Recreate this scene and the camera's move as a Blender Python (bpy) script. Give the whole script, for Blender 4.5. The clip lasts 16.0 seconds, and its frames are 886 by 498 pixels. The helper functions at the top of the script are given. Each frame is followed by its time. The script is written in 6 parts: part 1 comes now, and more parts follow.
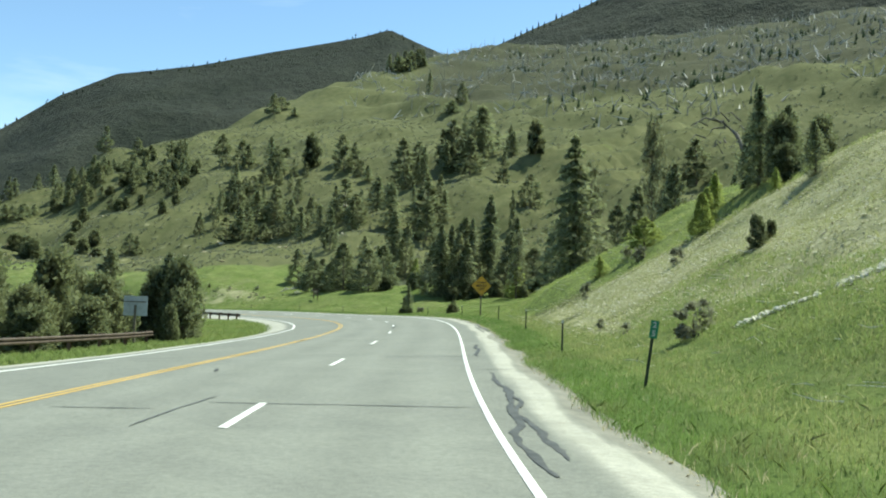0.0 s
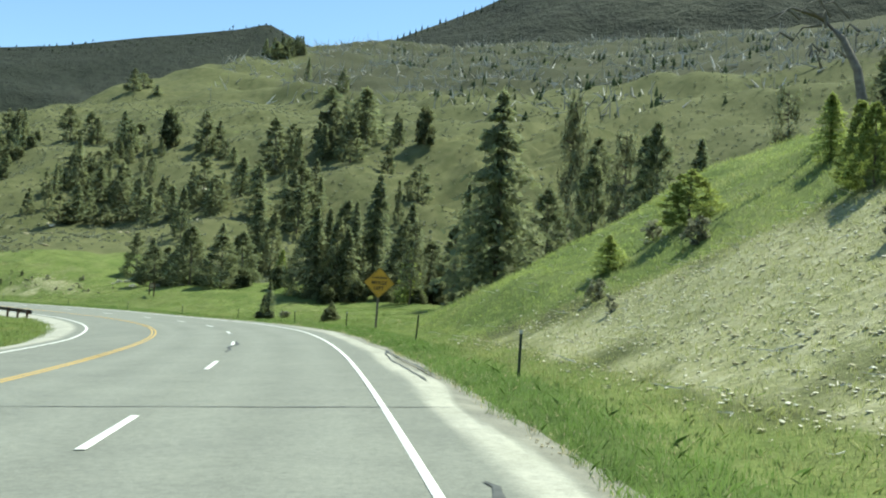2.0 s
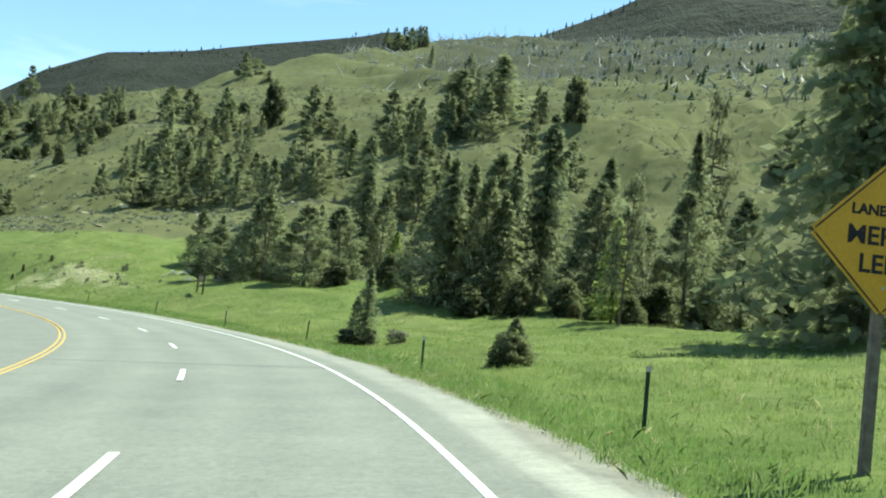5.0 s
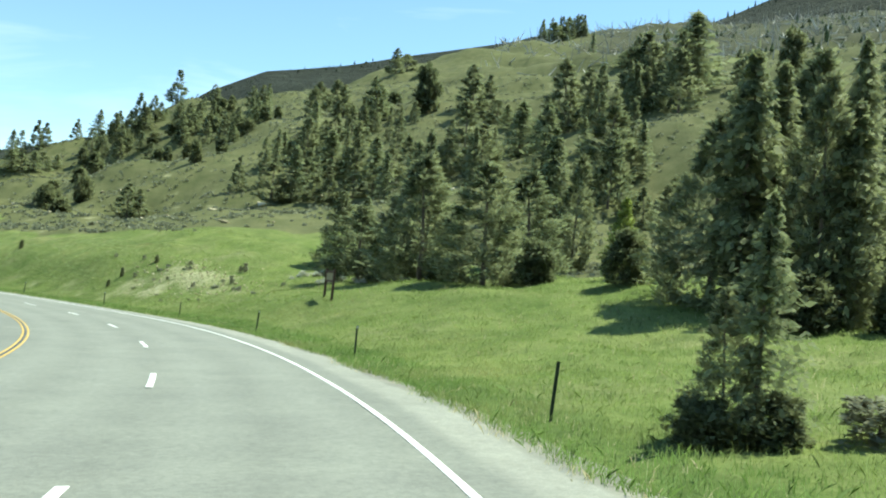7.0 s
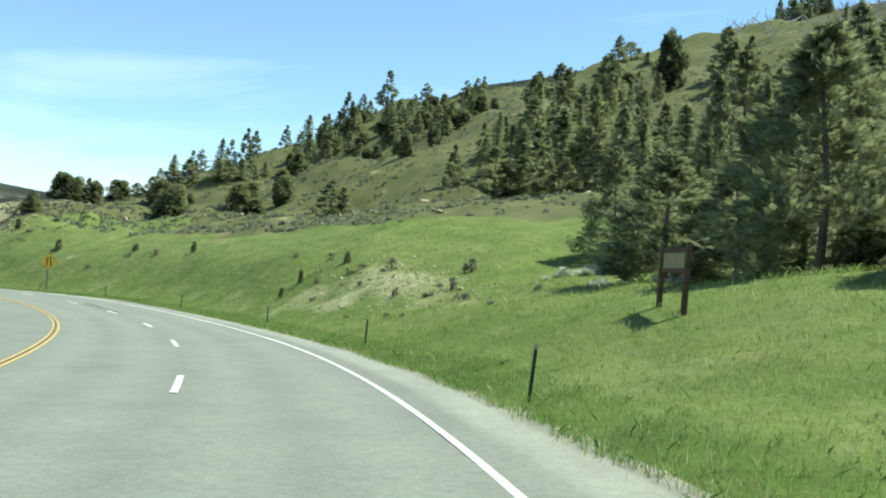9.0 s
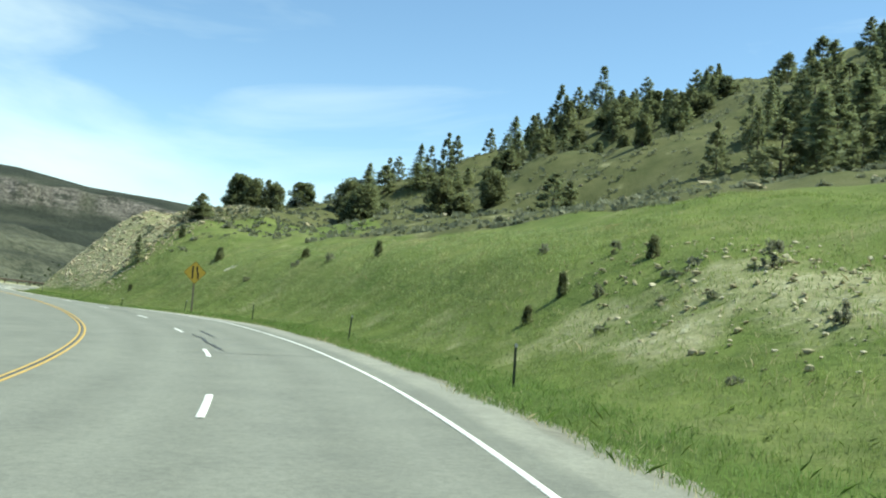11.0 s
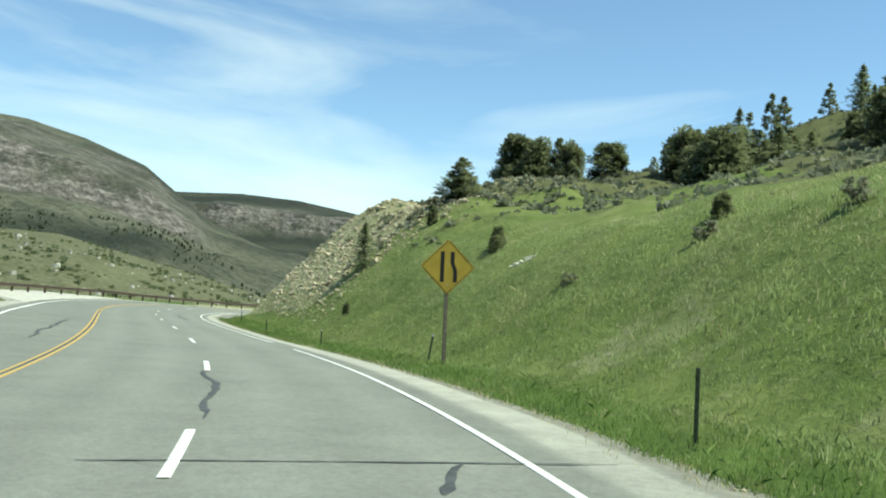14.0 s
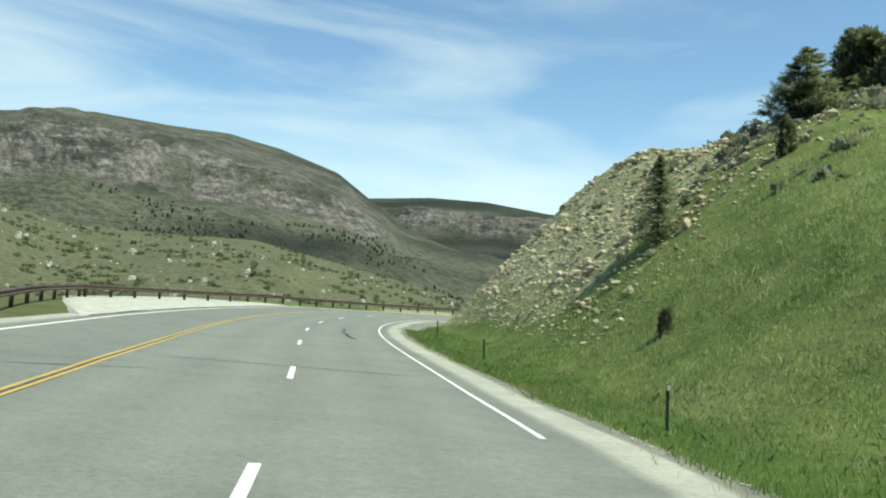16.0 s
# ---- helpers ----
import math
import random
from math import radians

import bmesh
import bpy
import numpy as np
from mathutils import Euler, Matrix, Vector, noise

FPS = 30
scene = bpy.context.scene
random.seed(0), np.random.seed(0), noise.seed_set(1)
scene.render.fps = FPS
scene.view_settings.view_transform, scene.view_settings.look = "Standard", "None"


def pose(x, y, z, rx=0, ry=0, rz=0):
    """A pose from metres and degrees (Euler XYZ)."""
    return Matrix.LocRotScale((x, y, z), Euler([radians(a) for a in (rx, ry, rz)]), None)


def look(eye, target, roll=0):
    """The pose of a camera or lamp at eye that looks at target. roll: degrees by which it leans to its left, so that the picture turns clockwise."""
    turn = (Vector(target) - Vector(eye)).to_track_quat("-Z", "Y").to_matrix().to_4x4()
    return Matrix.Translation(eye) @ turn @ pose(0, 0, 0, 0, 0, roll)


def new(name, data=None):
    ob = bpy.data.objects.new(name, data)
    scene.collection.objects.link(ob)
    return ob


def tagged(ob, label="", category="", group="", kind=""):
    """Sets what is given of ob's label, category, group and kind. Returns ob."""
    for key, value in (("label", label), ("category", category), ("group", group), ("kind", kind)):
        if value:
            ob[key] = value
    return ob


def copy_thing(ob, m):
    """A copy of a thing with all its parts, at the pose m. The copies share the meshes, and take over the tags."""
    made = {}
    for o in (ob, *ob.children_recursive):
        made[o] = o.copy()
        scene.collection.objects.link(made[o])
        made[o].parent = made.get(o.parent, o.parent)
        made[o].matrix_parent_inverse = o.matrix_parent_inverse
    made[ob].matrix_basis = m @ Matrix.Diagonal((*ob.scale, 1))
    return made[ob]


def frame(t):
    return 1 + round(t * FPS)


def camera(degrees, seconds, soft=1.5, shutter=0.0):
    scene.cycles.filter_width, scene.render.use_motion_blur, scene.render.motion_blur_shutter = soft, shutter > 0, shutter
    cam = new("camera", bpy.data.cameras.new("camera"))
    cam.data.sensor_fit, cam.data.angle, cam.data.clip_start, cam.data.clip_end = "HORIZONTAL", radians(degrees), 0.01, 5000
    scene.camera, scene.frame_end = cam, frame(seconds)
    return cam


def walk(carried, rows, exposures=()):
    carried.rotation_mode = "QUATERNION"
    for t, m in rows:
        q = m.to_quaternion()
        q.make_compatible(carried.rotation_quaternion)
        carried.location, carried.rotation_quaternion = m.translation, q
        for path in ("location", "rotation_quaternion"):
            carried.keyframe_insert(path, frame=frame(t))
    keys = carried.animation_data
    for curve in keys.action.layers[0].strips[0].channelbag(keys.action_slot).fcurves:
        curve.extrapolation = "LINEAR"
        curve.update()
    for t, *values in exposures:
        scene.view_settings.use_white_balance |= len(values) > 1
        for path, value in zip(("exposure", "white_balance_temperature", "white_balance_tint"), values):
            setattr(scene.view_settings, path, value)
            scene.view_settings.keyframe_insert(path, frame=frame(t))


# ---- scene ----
cam = camera(49.47, 16.0, 2.0)
PATH = [
    (0.0, pose(2.382, -11.986, 1.561, 93.489, -1.685, -1.4)),
    (0.5, pose(2.208, -5.74, 1.578, 93.708, -2.03, -4.008)),
    (1.0, pose(2.215, 0.809, 1.591, 93.739, -2.422, -6.743)),
    (1.5, pose(2.341, 7.389, 1.632, 93.885, -3.109, -8.625)),
    (2.0, pose(2.569, 13.901, 1.688, 94.209, -3.891, -9.271)),
    (2.5, pose(2.759, 20.434, 1.755, 94.28, -4.727, -9.264)),
    (3.0, pose(2.947, 26.931, 1.82, 94.408, -5.512, -8.651)),
    (3.5, pose(3.012, 33.605, 1.886, 94.487, -5.99, -7.632)),
    (4.0, pose(2.964, 40.371, 1.953, 94.507, -6.231, -6.259)),
    (4.5, pose(2.788, 47.145, 2.007, 94.455, -6.303, -4.585)),
    (5.0, pose(2.449, 53.842, 2.05, 94.321, -6.277, -2.66)),
    (5.5, pose(1.917, 60.37, 2.082, 94.092, -6.221, -0.536)),
    (6.0, pose(1.18, 66.636, 2.083, 93.759, -6.204, 1.734)),
    (6.5, pose(0.095, 73.359, 2.064, 93.792, -5.801, 3.966)),
    (7.0, pose(-1.36, 79.998, 2.022, 93.823, -5.567, 6.595)),
    (7.5, pose(-3.073, 86.455, 1.976, 93.691, -5.452, 9.641)),
    (8.0, pose(-5.201, 92.949, 1.928, 93.375, -5.168, 12.978)),
    (8.5, pose(-7.545, 99.019, 1.882, 93.241, -5.05, 16.134)),
    (9.0, pose(-10.308, 105.14, 1.845, 93.4, -4.978, 19.309)),
    (9.5, pose(-13.383, 111.155, 1.815, 93.529, -5.032, 22.382)),
    (10.0, pose(-16.798, 117.026, 1.791, 93.623, -5.139, 25.365)),
    (10.5, pose(-20.55, 122.72, 1.757, 93.674, -5.229, 28.26)),
    (11.0, pose(-24.606, 128.221, 1.714, 93.679, -5.23, 31.075)),
    (11.5, pose(-28.918, 133.54, 1.666, 93.631, -5.07, 33.809)),
    (12.0, pose(-33.424, 138.713, 1.63, 93.525, -4.678, 36.38)),
    (12.5, pose(-38.193, 143.705, 1.613, 93.585, -4.093, 38.67)),
    (13.0, pose(-43.126, 148.454, 1.615, 93.68, -3.983, 40.951)),
    (13.5, pose(-48.434, 153.108, 1.631, 93.706, -3.694, 43.739)),
    (14.0, pose(-53.819, 157.379, 1.645, 93.446, -3.375, 46.775)),
    (14.5, pose(-59.235, 161.137, 1.652, 93.684, -3.72, 49.506)),
    (15.0, pose(-65.042, 164.73, 1.633, 93.546, -3.486, 53.011)),
    (15.5, pose(-70.97, 168.143, 1.604, 93.447, -2.803, 55.848)),
    (16.0, pose(-76.958, 171.37, 1.562, 92.923, -2.172, 58.085)),
]
# exposure rows: seconds, stops
walk(cam, PATH, ((0.0, 0.98, 6750, -10), (3.0, 1.12, 6750, -11), (5.5, 1.3, 6750, -13), (7.0, 1.27, 6750, -13), (9.0, 1.1, 6750, -13), (12.0, 0.86, 6750, -12), (14.5, 0.78, 6750, -12), (16.0, 0.66, 6750, -11)))

# ---- sky and sun ----
SUN_AZ, SUN_EL = radians(56.0), radians(60.0)
SUN_DIR = Vector((math.sin(SUN_AZ) * math.cos(SUN_EL), math.cos(SUN_AZ) * math.cos(SUN_EL), math.sin(SUN_EL)))
world = bpy.data.worlds.new("sky")
scene.world = world
world.use_nodes = True
wt = world.node_tree
wt.nodes.clear()
w_out = wt.nodes.new("ShaderNodeOutputWorld")
w_bg = wt.nodes.new("ShaderNodeBackground")
w_bg.inputs["Strength"].default_value = 0.115
sky = wt.nodes.new("ShaderNodeTexSky")
sky.sky_type = "NISHITA"
sky.sun_disc = False
sky.sun_elevation, sky.sun_rotation = SUN_EL, SUN_AZ
sky.altitude, sky.air_density, sky.dust_density, sky.ozone_density = 2000, 1.1, 0.2, 3.0
w_co = wt.nodes.new("ShaderNodeTexCoord")
w_map = wt.nodes.new("ShaderNodeMapping")
w_map.inputs["Scale"].default_value = (1.1, 1.1, 5.0)
w_map.inputs["Rotation"].default_value = (radians(8), radians(-6), 0)
w_n1 = wt.nodes.new("ShaderNodeTexNoise")
w_n1.inputs["Scale"].default_value, w_n1.inputs["Detail"].default_value = 1.7, 6
w_n1.inputs["Roughness"].default_value, w_n1.inputs["Distortion"].default_value = 0.54, 0.9
w_ramp = wt.nodes.new("ShaderNodeValToRGB")
w_ramp.color_ramp.elements[0].position, w_ramp.color_ramp.elements[0].color = 0.555, (0, 0, 0, 1)
w_ramp.color_ramp.elements[1].position, w_ramp.color_ramp.elements[1].color = 0.88, (0.62, 0.62, 0.62, 1)
w_mix = wt.nodes.new("ShaderNodeMixRGB")
w_mix.inputs["Color2"].default_value = (5.9, 6.2, 6.5, 1)
wt.links.new(w_co.outputs["Generated"], w_map.inputs["Vector"])
wt.links.new(w_map.outputs["Vector"], w_n1.inputs["Vector"])
# more cirrus towards the west and low over the hills
w_xyz = wt.nodes.new("ShaderNodeSeparateXYZ")
w_west = wt.nodes.new("ShaderNodeMath")
w_west.operation, w_west.inputs[1].default_value = "MULTIPLY_ADD", -0.28
w_low = wt.nodes.new("ShaderNodeMath")
w_low.operation, w_low.inputs[1].default_value = "MULTIPLY_ADD", -0.33
wt.links.new(w_co.outputs["Generated"], w_xyz.inputs["Vector"])
wt.links.new(w_xyz.outputs["X"], w_west.inputs[0])
wt.links.new(w_n1.outputs["Fac"], w_west.inputs[2])
wt.links.new(w_xyz.outputs["Z"], w_low.inputs[0])
wt.links.new(w_west.outputs[0], w_low.inputs[2])
wt.links.new(w_low.outputs[0], w_ramp.inputs["Fac"])
wt.links.new(w_ramp.outputs["Color"], w_mix.inputs["Fac"])
w_tint = wt.nodes.new("ShaderNodeMixRGB")
w_tint.blend_type = "MULTIPLY"
w_tint.inputs["Fac"].default_value, w_tint.inputs["Color2"].default_value = 1.0, (0.95, 0.935, 0.965, 1)
wt.links.new(sky.outputs["Color"], w_tint.inputs["Color1"])
wt.links.new(w_tint.outputs["Color"], w_mix.inputs["Color1"])
wt.links.new(w_mix.outputs["Color"], w_bg.inputs["Color"])
wt.links.new(w_bg.outputs["Background"], w_out.inputs["Surface"])
sun_data = bpy.data.lights.new("sun", "SUN")
sun_data.energy, sun_data.angle, sun_data.color = 3.6, radians(0.53), (1.0, 0.96, 0.88)
sun = new("sun", sun_data)
sun.matrix_world = look(SUN_DIR * 100, (0, 0, 0))


# ---- materials ----
def material(name, rough=0.9, metal=0.0, spec=0.3):
    m = bpy.data.materials.new(name)
    m.use_nodes = True
    b = m.node_tree.nodes["Principled BSDF"]
    b.inputs["Roughness"].default_value, b.inputs["Metallic"].default_value = rough, metal
    b.inputs["Specular IOR Level"].default_value = spec
    return m, m.node_tree, b


def rgb(c):
    return (c[0], c[1], c[2], 1)


def noise_node(nt, scale, detail=4, rough=0.55, coord=None, stretch=None):
    n = nt.nodes.new("ShaderNodeTexNoise")
    n.inputs["Scale"].default_value, n.inputs["Detail"].default_value, n.inputs["Roughness"].default_value = scale, detail, rough
    co = nt.nodes.new("ShaderNodeTexCoord")
    src = co.outputs["Object"]
    if coord == "world":
        g = nt.nodes.new("ShaderNodeNewGeometry")
        src = g.outputs["Position"]
    if stretch:
        mp = nt.nodes.new("ShaderNodeMapping")
        mp.inputs["Scale"].default_value = stretch
        nt.links.new(src, mp.inputs["Vector"])
        src = mp.outputs["Vector"]
    nt.links.new(src, n.inputs["Vector"])
    return n.outputs["Fac"]


def ramp(nt, fac, stops):
    r = nt.nodes.new("ShaderNodeValToRGB")
    els = r.color_ramp.elements
    els[0].position, els[0].color = stops[0][0], rgb(stops[0][1])
    els[1].position, els[1].color = stops[-1][0], rgb(stops[-1][1])
    for pos, c in stops[1:-1]:
        e = els.new(pos)
        e.color = rgb(c)
    nt.links.new(fac, r.inputs["Fac"])
    return r.outputs["Color"]


def mix(nt, fac, a, b, mode="MIX"):
    m = nt.nodes.new("ShaderNodeMixRGB")
    m.blend_type = mode
    for sock, v in ((m.inputs["Fac"], fac), (m.inputs["Color1"], a), (m.inputs["Color2"], b)):
        if isinstance(v, (int, float)):
            sock.default_value = v
        elif isinstance(v, tuple):
            sock.default_value = rgb(v)
        else:
            nt.links.new(v, sock)
    return m.outputs["Color"]


def bump(nt, b, fac, strength, distance):
    n = nt.nodes.new("ShaderNodeBump")
    n.inputs["Strength"].default_value, n.inputs["Distance"].default_value = strength, distance
    nt.links.new(fac, n.inputs["Height"])
    nt.links.new(n.outputs["Normal"], b.inputs["Normal"])


def attribute(nt, name):
    a = nt.nodes.new("ShaderNodeAttribute")
    a.attribute_name = name
    s = nt.nodes.new("ShaderNodeSeparateColor")
    nt.links.new(a.outputs["Color"], s.inputs["Color"])
    return s.outputs


def object_random(nt):
    return nt.nodes.new("ShaderNodeObjectInfo").outputs["Random"]


def island_random(nt):
    return nt.nodes.new("ShaderNodeNewGeometry").outputs["Random Per Island"]


def plain(name, base, rough=0.8, metal=0.0, vary=0.25, scale=6.0, bumpy=0.0, spec=0.3):
    """Two-scale mottled material."""
    m, nt, b = material(name, rough, metal, spec)
    dark, light = tuple(c * (1 - vary) for c in base), tuple(min(1, c * (1 + vary)) for c in base)
    big = ramp(nt, noise_node(nt, scale, 3), [(0.3, dark), (0.7, light)])
    fine = ramp(nt, noise_node(nt, scale * 9, 3), [(0.3, (0.75, 0.75, 0.75)), (0.7, (1, 1, 1))])
    nt.links.new(mix(nt, 0.7, big, fine, "MULTIPLY"), b.inputs["Base Color"])
    if bumpy:
        bump(nt, b, noise_node(nt, scale * 6, 4), bumpy, 0.02)
    return m


# ground cover: R green grass, G stony bank, B burnt dead-fall slope
ground_mat, nt, b = material("ground_cover", 0.95, 0, 0.1)
mask = attribute(nt, "cover")
n_big, n_mid, n_fine = noise_node(nt, 0.035, 5), noise_node(nt, 0.35, 5), noise_node(nt, 2.6, 6, 0.7)
n_grit = noise_node(nt, 9.0, 5, 0.7)
sage = mix(nt, 0.55, ramp(nt, n_big, [(0.3, (0.098, 0.108, 0.044)), (0.7, (0.150, 0.158, 0.068))]), ramp(nt, n_mid, [(0.3, (0.072, 0.086, 0.034)), (0.7, (0.180, 0.175, 0.085))]))
green = mix(nt, 0.5, ramp(nt, n_big, [(0.3, (0.115, 0.17, 0.04)), (0.7, (0.185, 0.225, 0.07))]), ramp(nt, n_mid, [(0.3, (0.10, 0.15, 0.034)), (0.7, (0.225, 0.245, 0.09))]))
# straw and bare flecks through the green
flecks = mix(nt, 0.5, ramp(nt, n_fine, [(0.55, (0, 0, 0)), (0.72, (0.75, 0.75, 0.75))]), ramp(nt, noise_node(nt, 0.16, 5, 0.7), [(0.53, (0, 0, 0)), (0.70, (0.55, 0.55, 0.55))]))
green = mix(nt, flecks, green, mix(nt, n_grit, (0.25, 0.225, 0.115), (0.42, 0.385, 0.23)))
deep = mix(nt, 0.5, ramp(nt, n_fine, [(0.3, (0.07, 0.115, 0.026)), (0.7, (0.125, 0.175, 0.048))]), ramp(nt, n_mid, [(0.3, (0.085, 0.135, 0.03)), (0.7, (0.15, 0.19, 0.06))]))
green = mix(nt, ramp(nt, mask["Red"], [(0.86, (0, 0, 0)), (0.97, (1, 1, 1))]), green, deep)
blots = ramp(nt, noise_node(nt, 0.6, 6, 0.68), [(0.36, (0.70, 0.74, 0.70)), (0.5, (0.95, 0.95, 0.95)), (0.64, (1.15, 1.12, 1.12))])
green = mix(nt, 0.85, green, blots, "MULTIPLY")
stone = mix(nt, 0.5, ramp(nt, n_fine, [(0.32, (0.19, 0.205, 0.085)), (0.52, (0.35, 0.345, 0.185)), (0.68, (0.62, 0.59, 0.44))]), ramp(nt, n_mid, [(0.3, (0.22, 0.245, 0.095)), (0.7, (0.44, 0.415, 0.255))]))
burnt = mix(nt, 0.5, ramp(nt, n_big, [(0.3, (0.048, 0.056, 0.027)), (0.7, (0.082, 0.086, 0.046))]), ramp(nt, n_fine, [(0.3, (0.04, 0.046, 0.022)), (0.7, (0.125, 0.12, 0.078))]))


def broken_edge(nt, m, n):
    """A cover mask with its edge broken up by noise."""
    a = nt.nodes.new("ShaderNodeMath")
    a.operation = "ADD"
    nt.links.new(m, a.inputs[0])
    s = nt.nodes.new("ShaderNodeMath")
    s.operation = "MULTIPLY_ADD"
    s.inputs[1].default_value, s.inputs[2].default_value = 0.9, -0.45
    nt.links.new(n, s.inputs[0])
    nt.links.new(s.outputs[0], a.inputs[1])
    return ramp(nt, a.outputs[0], [(0.38, (0, 0, 0)), (0.62, (1, 1, 1))])


col = mix(nt, broken_edge(nt, mask["Blue"], n_mid), sage, burnt)
col = mix(nt, broken_edge(nt, mask["Red"], n_mid), col, green)
col = mix(nt, broken_edge(nt, mask["Green"], n_mid), col, stone)
col = mix(nt, 0.45, col, ramp(nt, n_grit, [(0.3, (0.6, 0.6, 0.6)), (0.7, (1, 1, 1))]), "MULTIPLY")
nt.links.new(col, b.inputs["Base Color"])
bump(nt, b, n_fine, 0.9, 0.15)

asphalt_mat, nt, b = material("asphalt", 0.85, 0, 0.35)
a_lane = noise_node(nt, 0.12, 4, 0.6)
a_fine = noise_node(nt, 45.0, 4, 0.7)
a_mid = noise_node(nt, 1.1, 5, 0.6)
col = mix(nt, 0.5, ramp(nt, a_lane, [(0.3, (0.175, 0.18, 0.155)), (0.7, (0.225, 0.23, 0.197))]), ramp(nt, a_mid, [(0.3, (0.175, 0.18, 0.156)), (0.7, (0.23, 0.235, 0.20))]))
wear = attribute(nt, "cover")
col = mix(nt, wear["Red"], col, (0.255, 0.26, 0.225))
col = mix(nt, wear["Green"], col, ramp(nt, a_mid, [(0.3, (0.36, 0.35, 0.29)), (0.7, (0.48, 0.465, 0.395))]))
col = mix(nt, wear["Blue"], col, ramp(nt, a_mid, [(0.3, (0.165, 0.16, 0.13)), (0.7, (0.28, 0.268, 0.22))]))
col = mix(nt, 0.35, col, ramp(nt, a_fine, [(0.32, (0.45, 0.45, 0.45)), (0.52, (0.9, 0.9, 0.9)), (0.70, (1.45, 1.45, 1.42))]), "MULTIPLY")
a_patch = noise_node(nt, 9.0, 7, 0.8)
col = mix(nt, 0.75, col, ramp(nt, a_patch, [(0.32, (0.72, 0.72, 0.72)), (0.5, (1.0, 1.0, 1.0)), (0.68, (1.25, 1.25, 1.24))]), "MULTIPLY")
a_stain = noise_node(nt, 0.5, 6, 0.7)
col = mix(nt, 0.6, col, ramp(nt, a_stain, [(0.34, (0.86, 0.86, 0.87)), (0.66, (1.12, 1.12, 1.10))]), "MULTIPLY")
nt.links.new(col, b.inputs["Base Color"])
bump(nt, b, a_fine, 0.6, 0.012)


def paint(name, base):
    """Worn road paint with the asphalt showing through."""
    m, nt, b = material(name, 0.7, 0, 0.3)
    worn = ramp(nt, noise_node(nt, 14, 6, 0.75), [(0.36, (0.3, 0.3, 0.28)), (0.46, base)])
    nt.links.new(mix(nt, 0.3, worn, ramp(nt, noise_node(nt, 2, 3), [(0.3, tuple(c * 0.75 for c in base)), (0.7, base)])), b.inputs["Base Color"])
    return m


white_paint, yellow_paint = paint("white_road_paint", (0.78, 0.78, 0.74)), paint("yellow_road_paint", (0.54, 0.36, 0.10))
tar_mat = plain("tar_sealant", (0.085, 0.088, 0.082), 0.6, 0, 0.3, 4)


# ---- the road's line ----
KNOT_S = np.arange(-20.0, 321.0, 20.0)
CURVE = (-0.0069, -0.0034, 0.0001, 0.0029, 0.0066, 0.0078, 0.0076, 0.0077, 0.0066, 0.0075, 0.0068, 0.0048, 0.0012, -0.0025, -0.0063, -0.0100, -0.0137, -0.0174)
BANK = (-0.0015, 0.0044, 0.0457, 0.0743, 0.0925, 0.0766, 0.0605, 0.0627, 0.0446, 0.0357, 0.0421, -0.0110, -0.0656, -0.0707, -0.0697, -0.0690, -0.0685, -0.0683)
GRADE = (0.0042, 0.0003, 0.0065, 0.0085, 0.0034, -0.0059, -0.0054, -0.0024, -0.0058, 0.0017, 0.0016, -0.0047, -0.0009, -0.0014, -0.0020, -0.0021, -0.0020, -0.0019)
S = np.arange(-160.0, 421.0, 1.0)


def along(knots):
    return np.interp(S, KNOT_S, knots)


def summed(v):
    c = np.concatenate([[0], np.cumsum((v[1:] + v[:-1]) / 2)])
    return c - np.interp(0.0, S, c)


curve = along(CURVE)
curve[S < -20] = 0.0
curve[S > 285] = np.maximum(curve[S > 285], -0.0125)
curve[S > 330] = 0.0
HEAD = summed(curve)
grade = along(GRADE)
grade[S > 284] -= 0.024
RX, RY, RZ, RB = summed(-np.sin(HEAD)), summed(np.cos(HEAD)), summed(grade), along(BANK)
RB[S > 300] = RB[S <= 300][-1]


def on_road(s, lat, up=0.0):
    """Points at s metres along the dashed line and lat metres to its right."""
    x, y, z, h, k = (np.interp(s, S, a) for a in (RX, RY, RZ, HEAD, RB))
    return np.stack([x + lat * np.cos(h), y + lat * np.sin(h), z + lat * k + up + 0 * lat], -1)


# the hill follows the road to s = 236 and then runs straight on
cut = int(np.searchsorted(S, 236))
run = np.arange(1, 400.0)
GX = np.concatenate([RX[:cut], RX[cut - 1] - run * math.sin(HEAD[cut - 1])])
GY = np.concatenate([RY[:cut], RY[cut - 1] + run * math.cos(HEAD[cut - 1])])
GH = np.concatenate([HEAD[:cut], np.full(399, HEAD[cut - 1])])
GS = S[0] + np.arange(len(GX))


def nearest(x, y, cx, cy, ch, cs):
    s, lat = np.empty(len(x)), np.empty(len(x))
    for i in range(0, len(x), 20000):
        j = slice(i, i + 20000)
        k = ((x[j, None] - cx[None, ::4]) ** 2 + (y[j, None] - cy[None, ::4]) ** 2).argmin(1) * 4
        k = np.minimum(k, len(cx) - 1)
        dx, dy = x[j] - cx[k], y[j] - cy[k]
        ahead = -dx * np.sin(ch[k]) + dy * np.cos(ch[k])
        k2 = np.clip(k + np.rint(np.clip(ahead, -3, 3)).astype(int), 0, len(cx) - 1)
        dx, dy = x[j] - cx[k2], y[j] - cy[k2]
        ahead = -dx * np.sin(ch[k2]) + dy * np.cos(ch[k2])
        s[j], lat[j] = cs[k2] + ahead, dx * np.cos(ch[k2]) + dy * np.sin(ch[k2])
    return s, lat


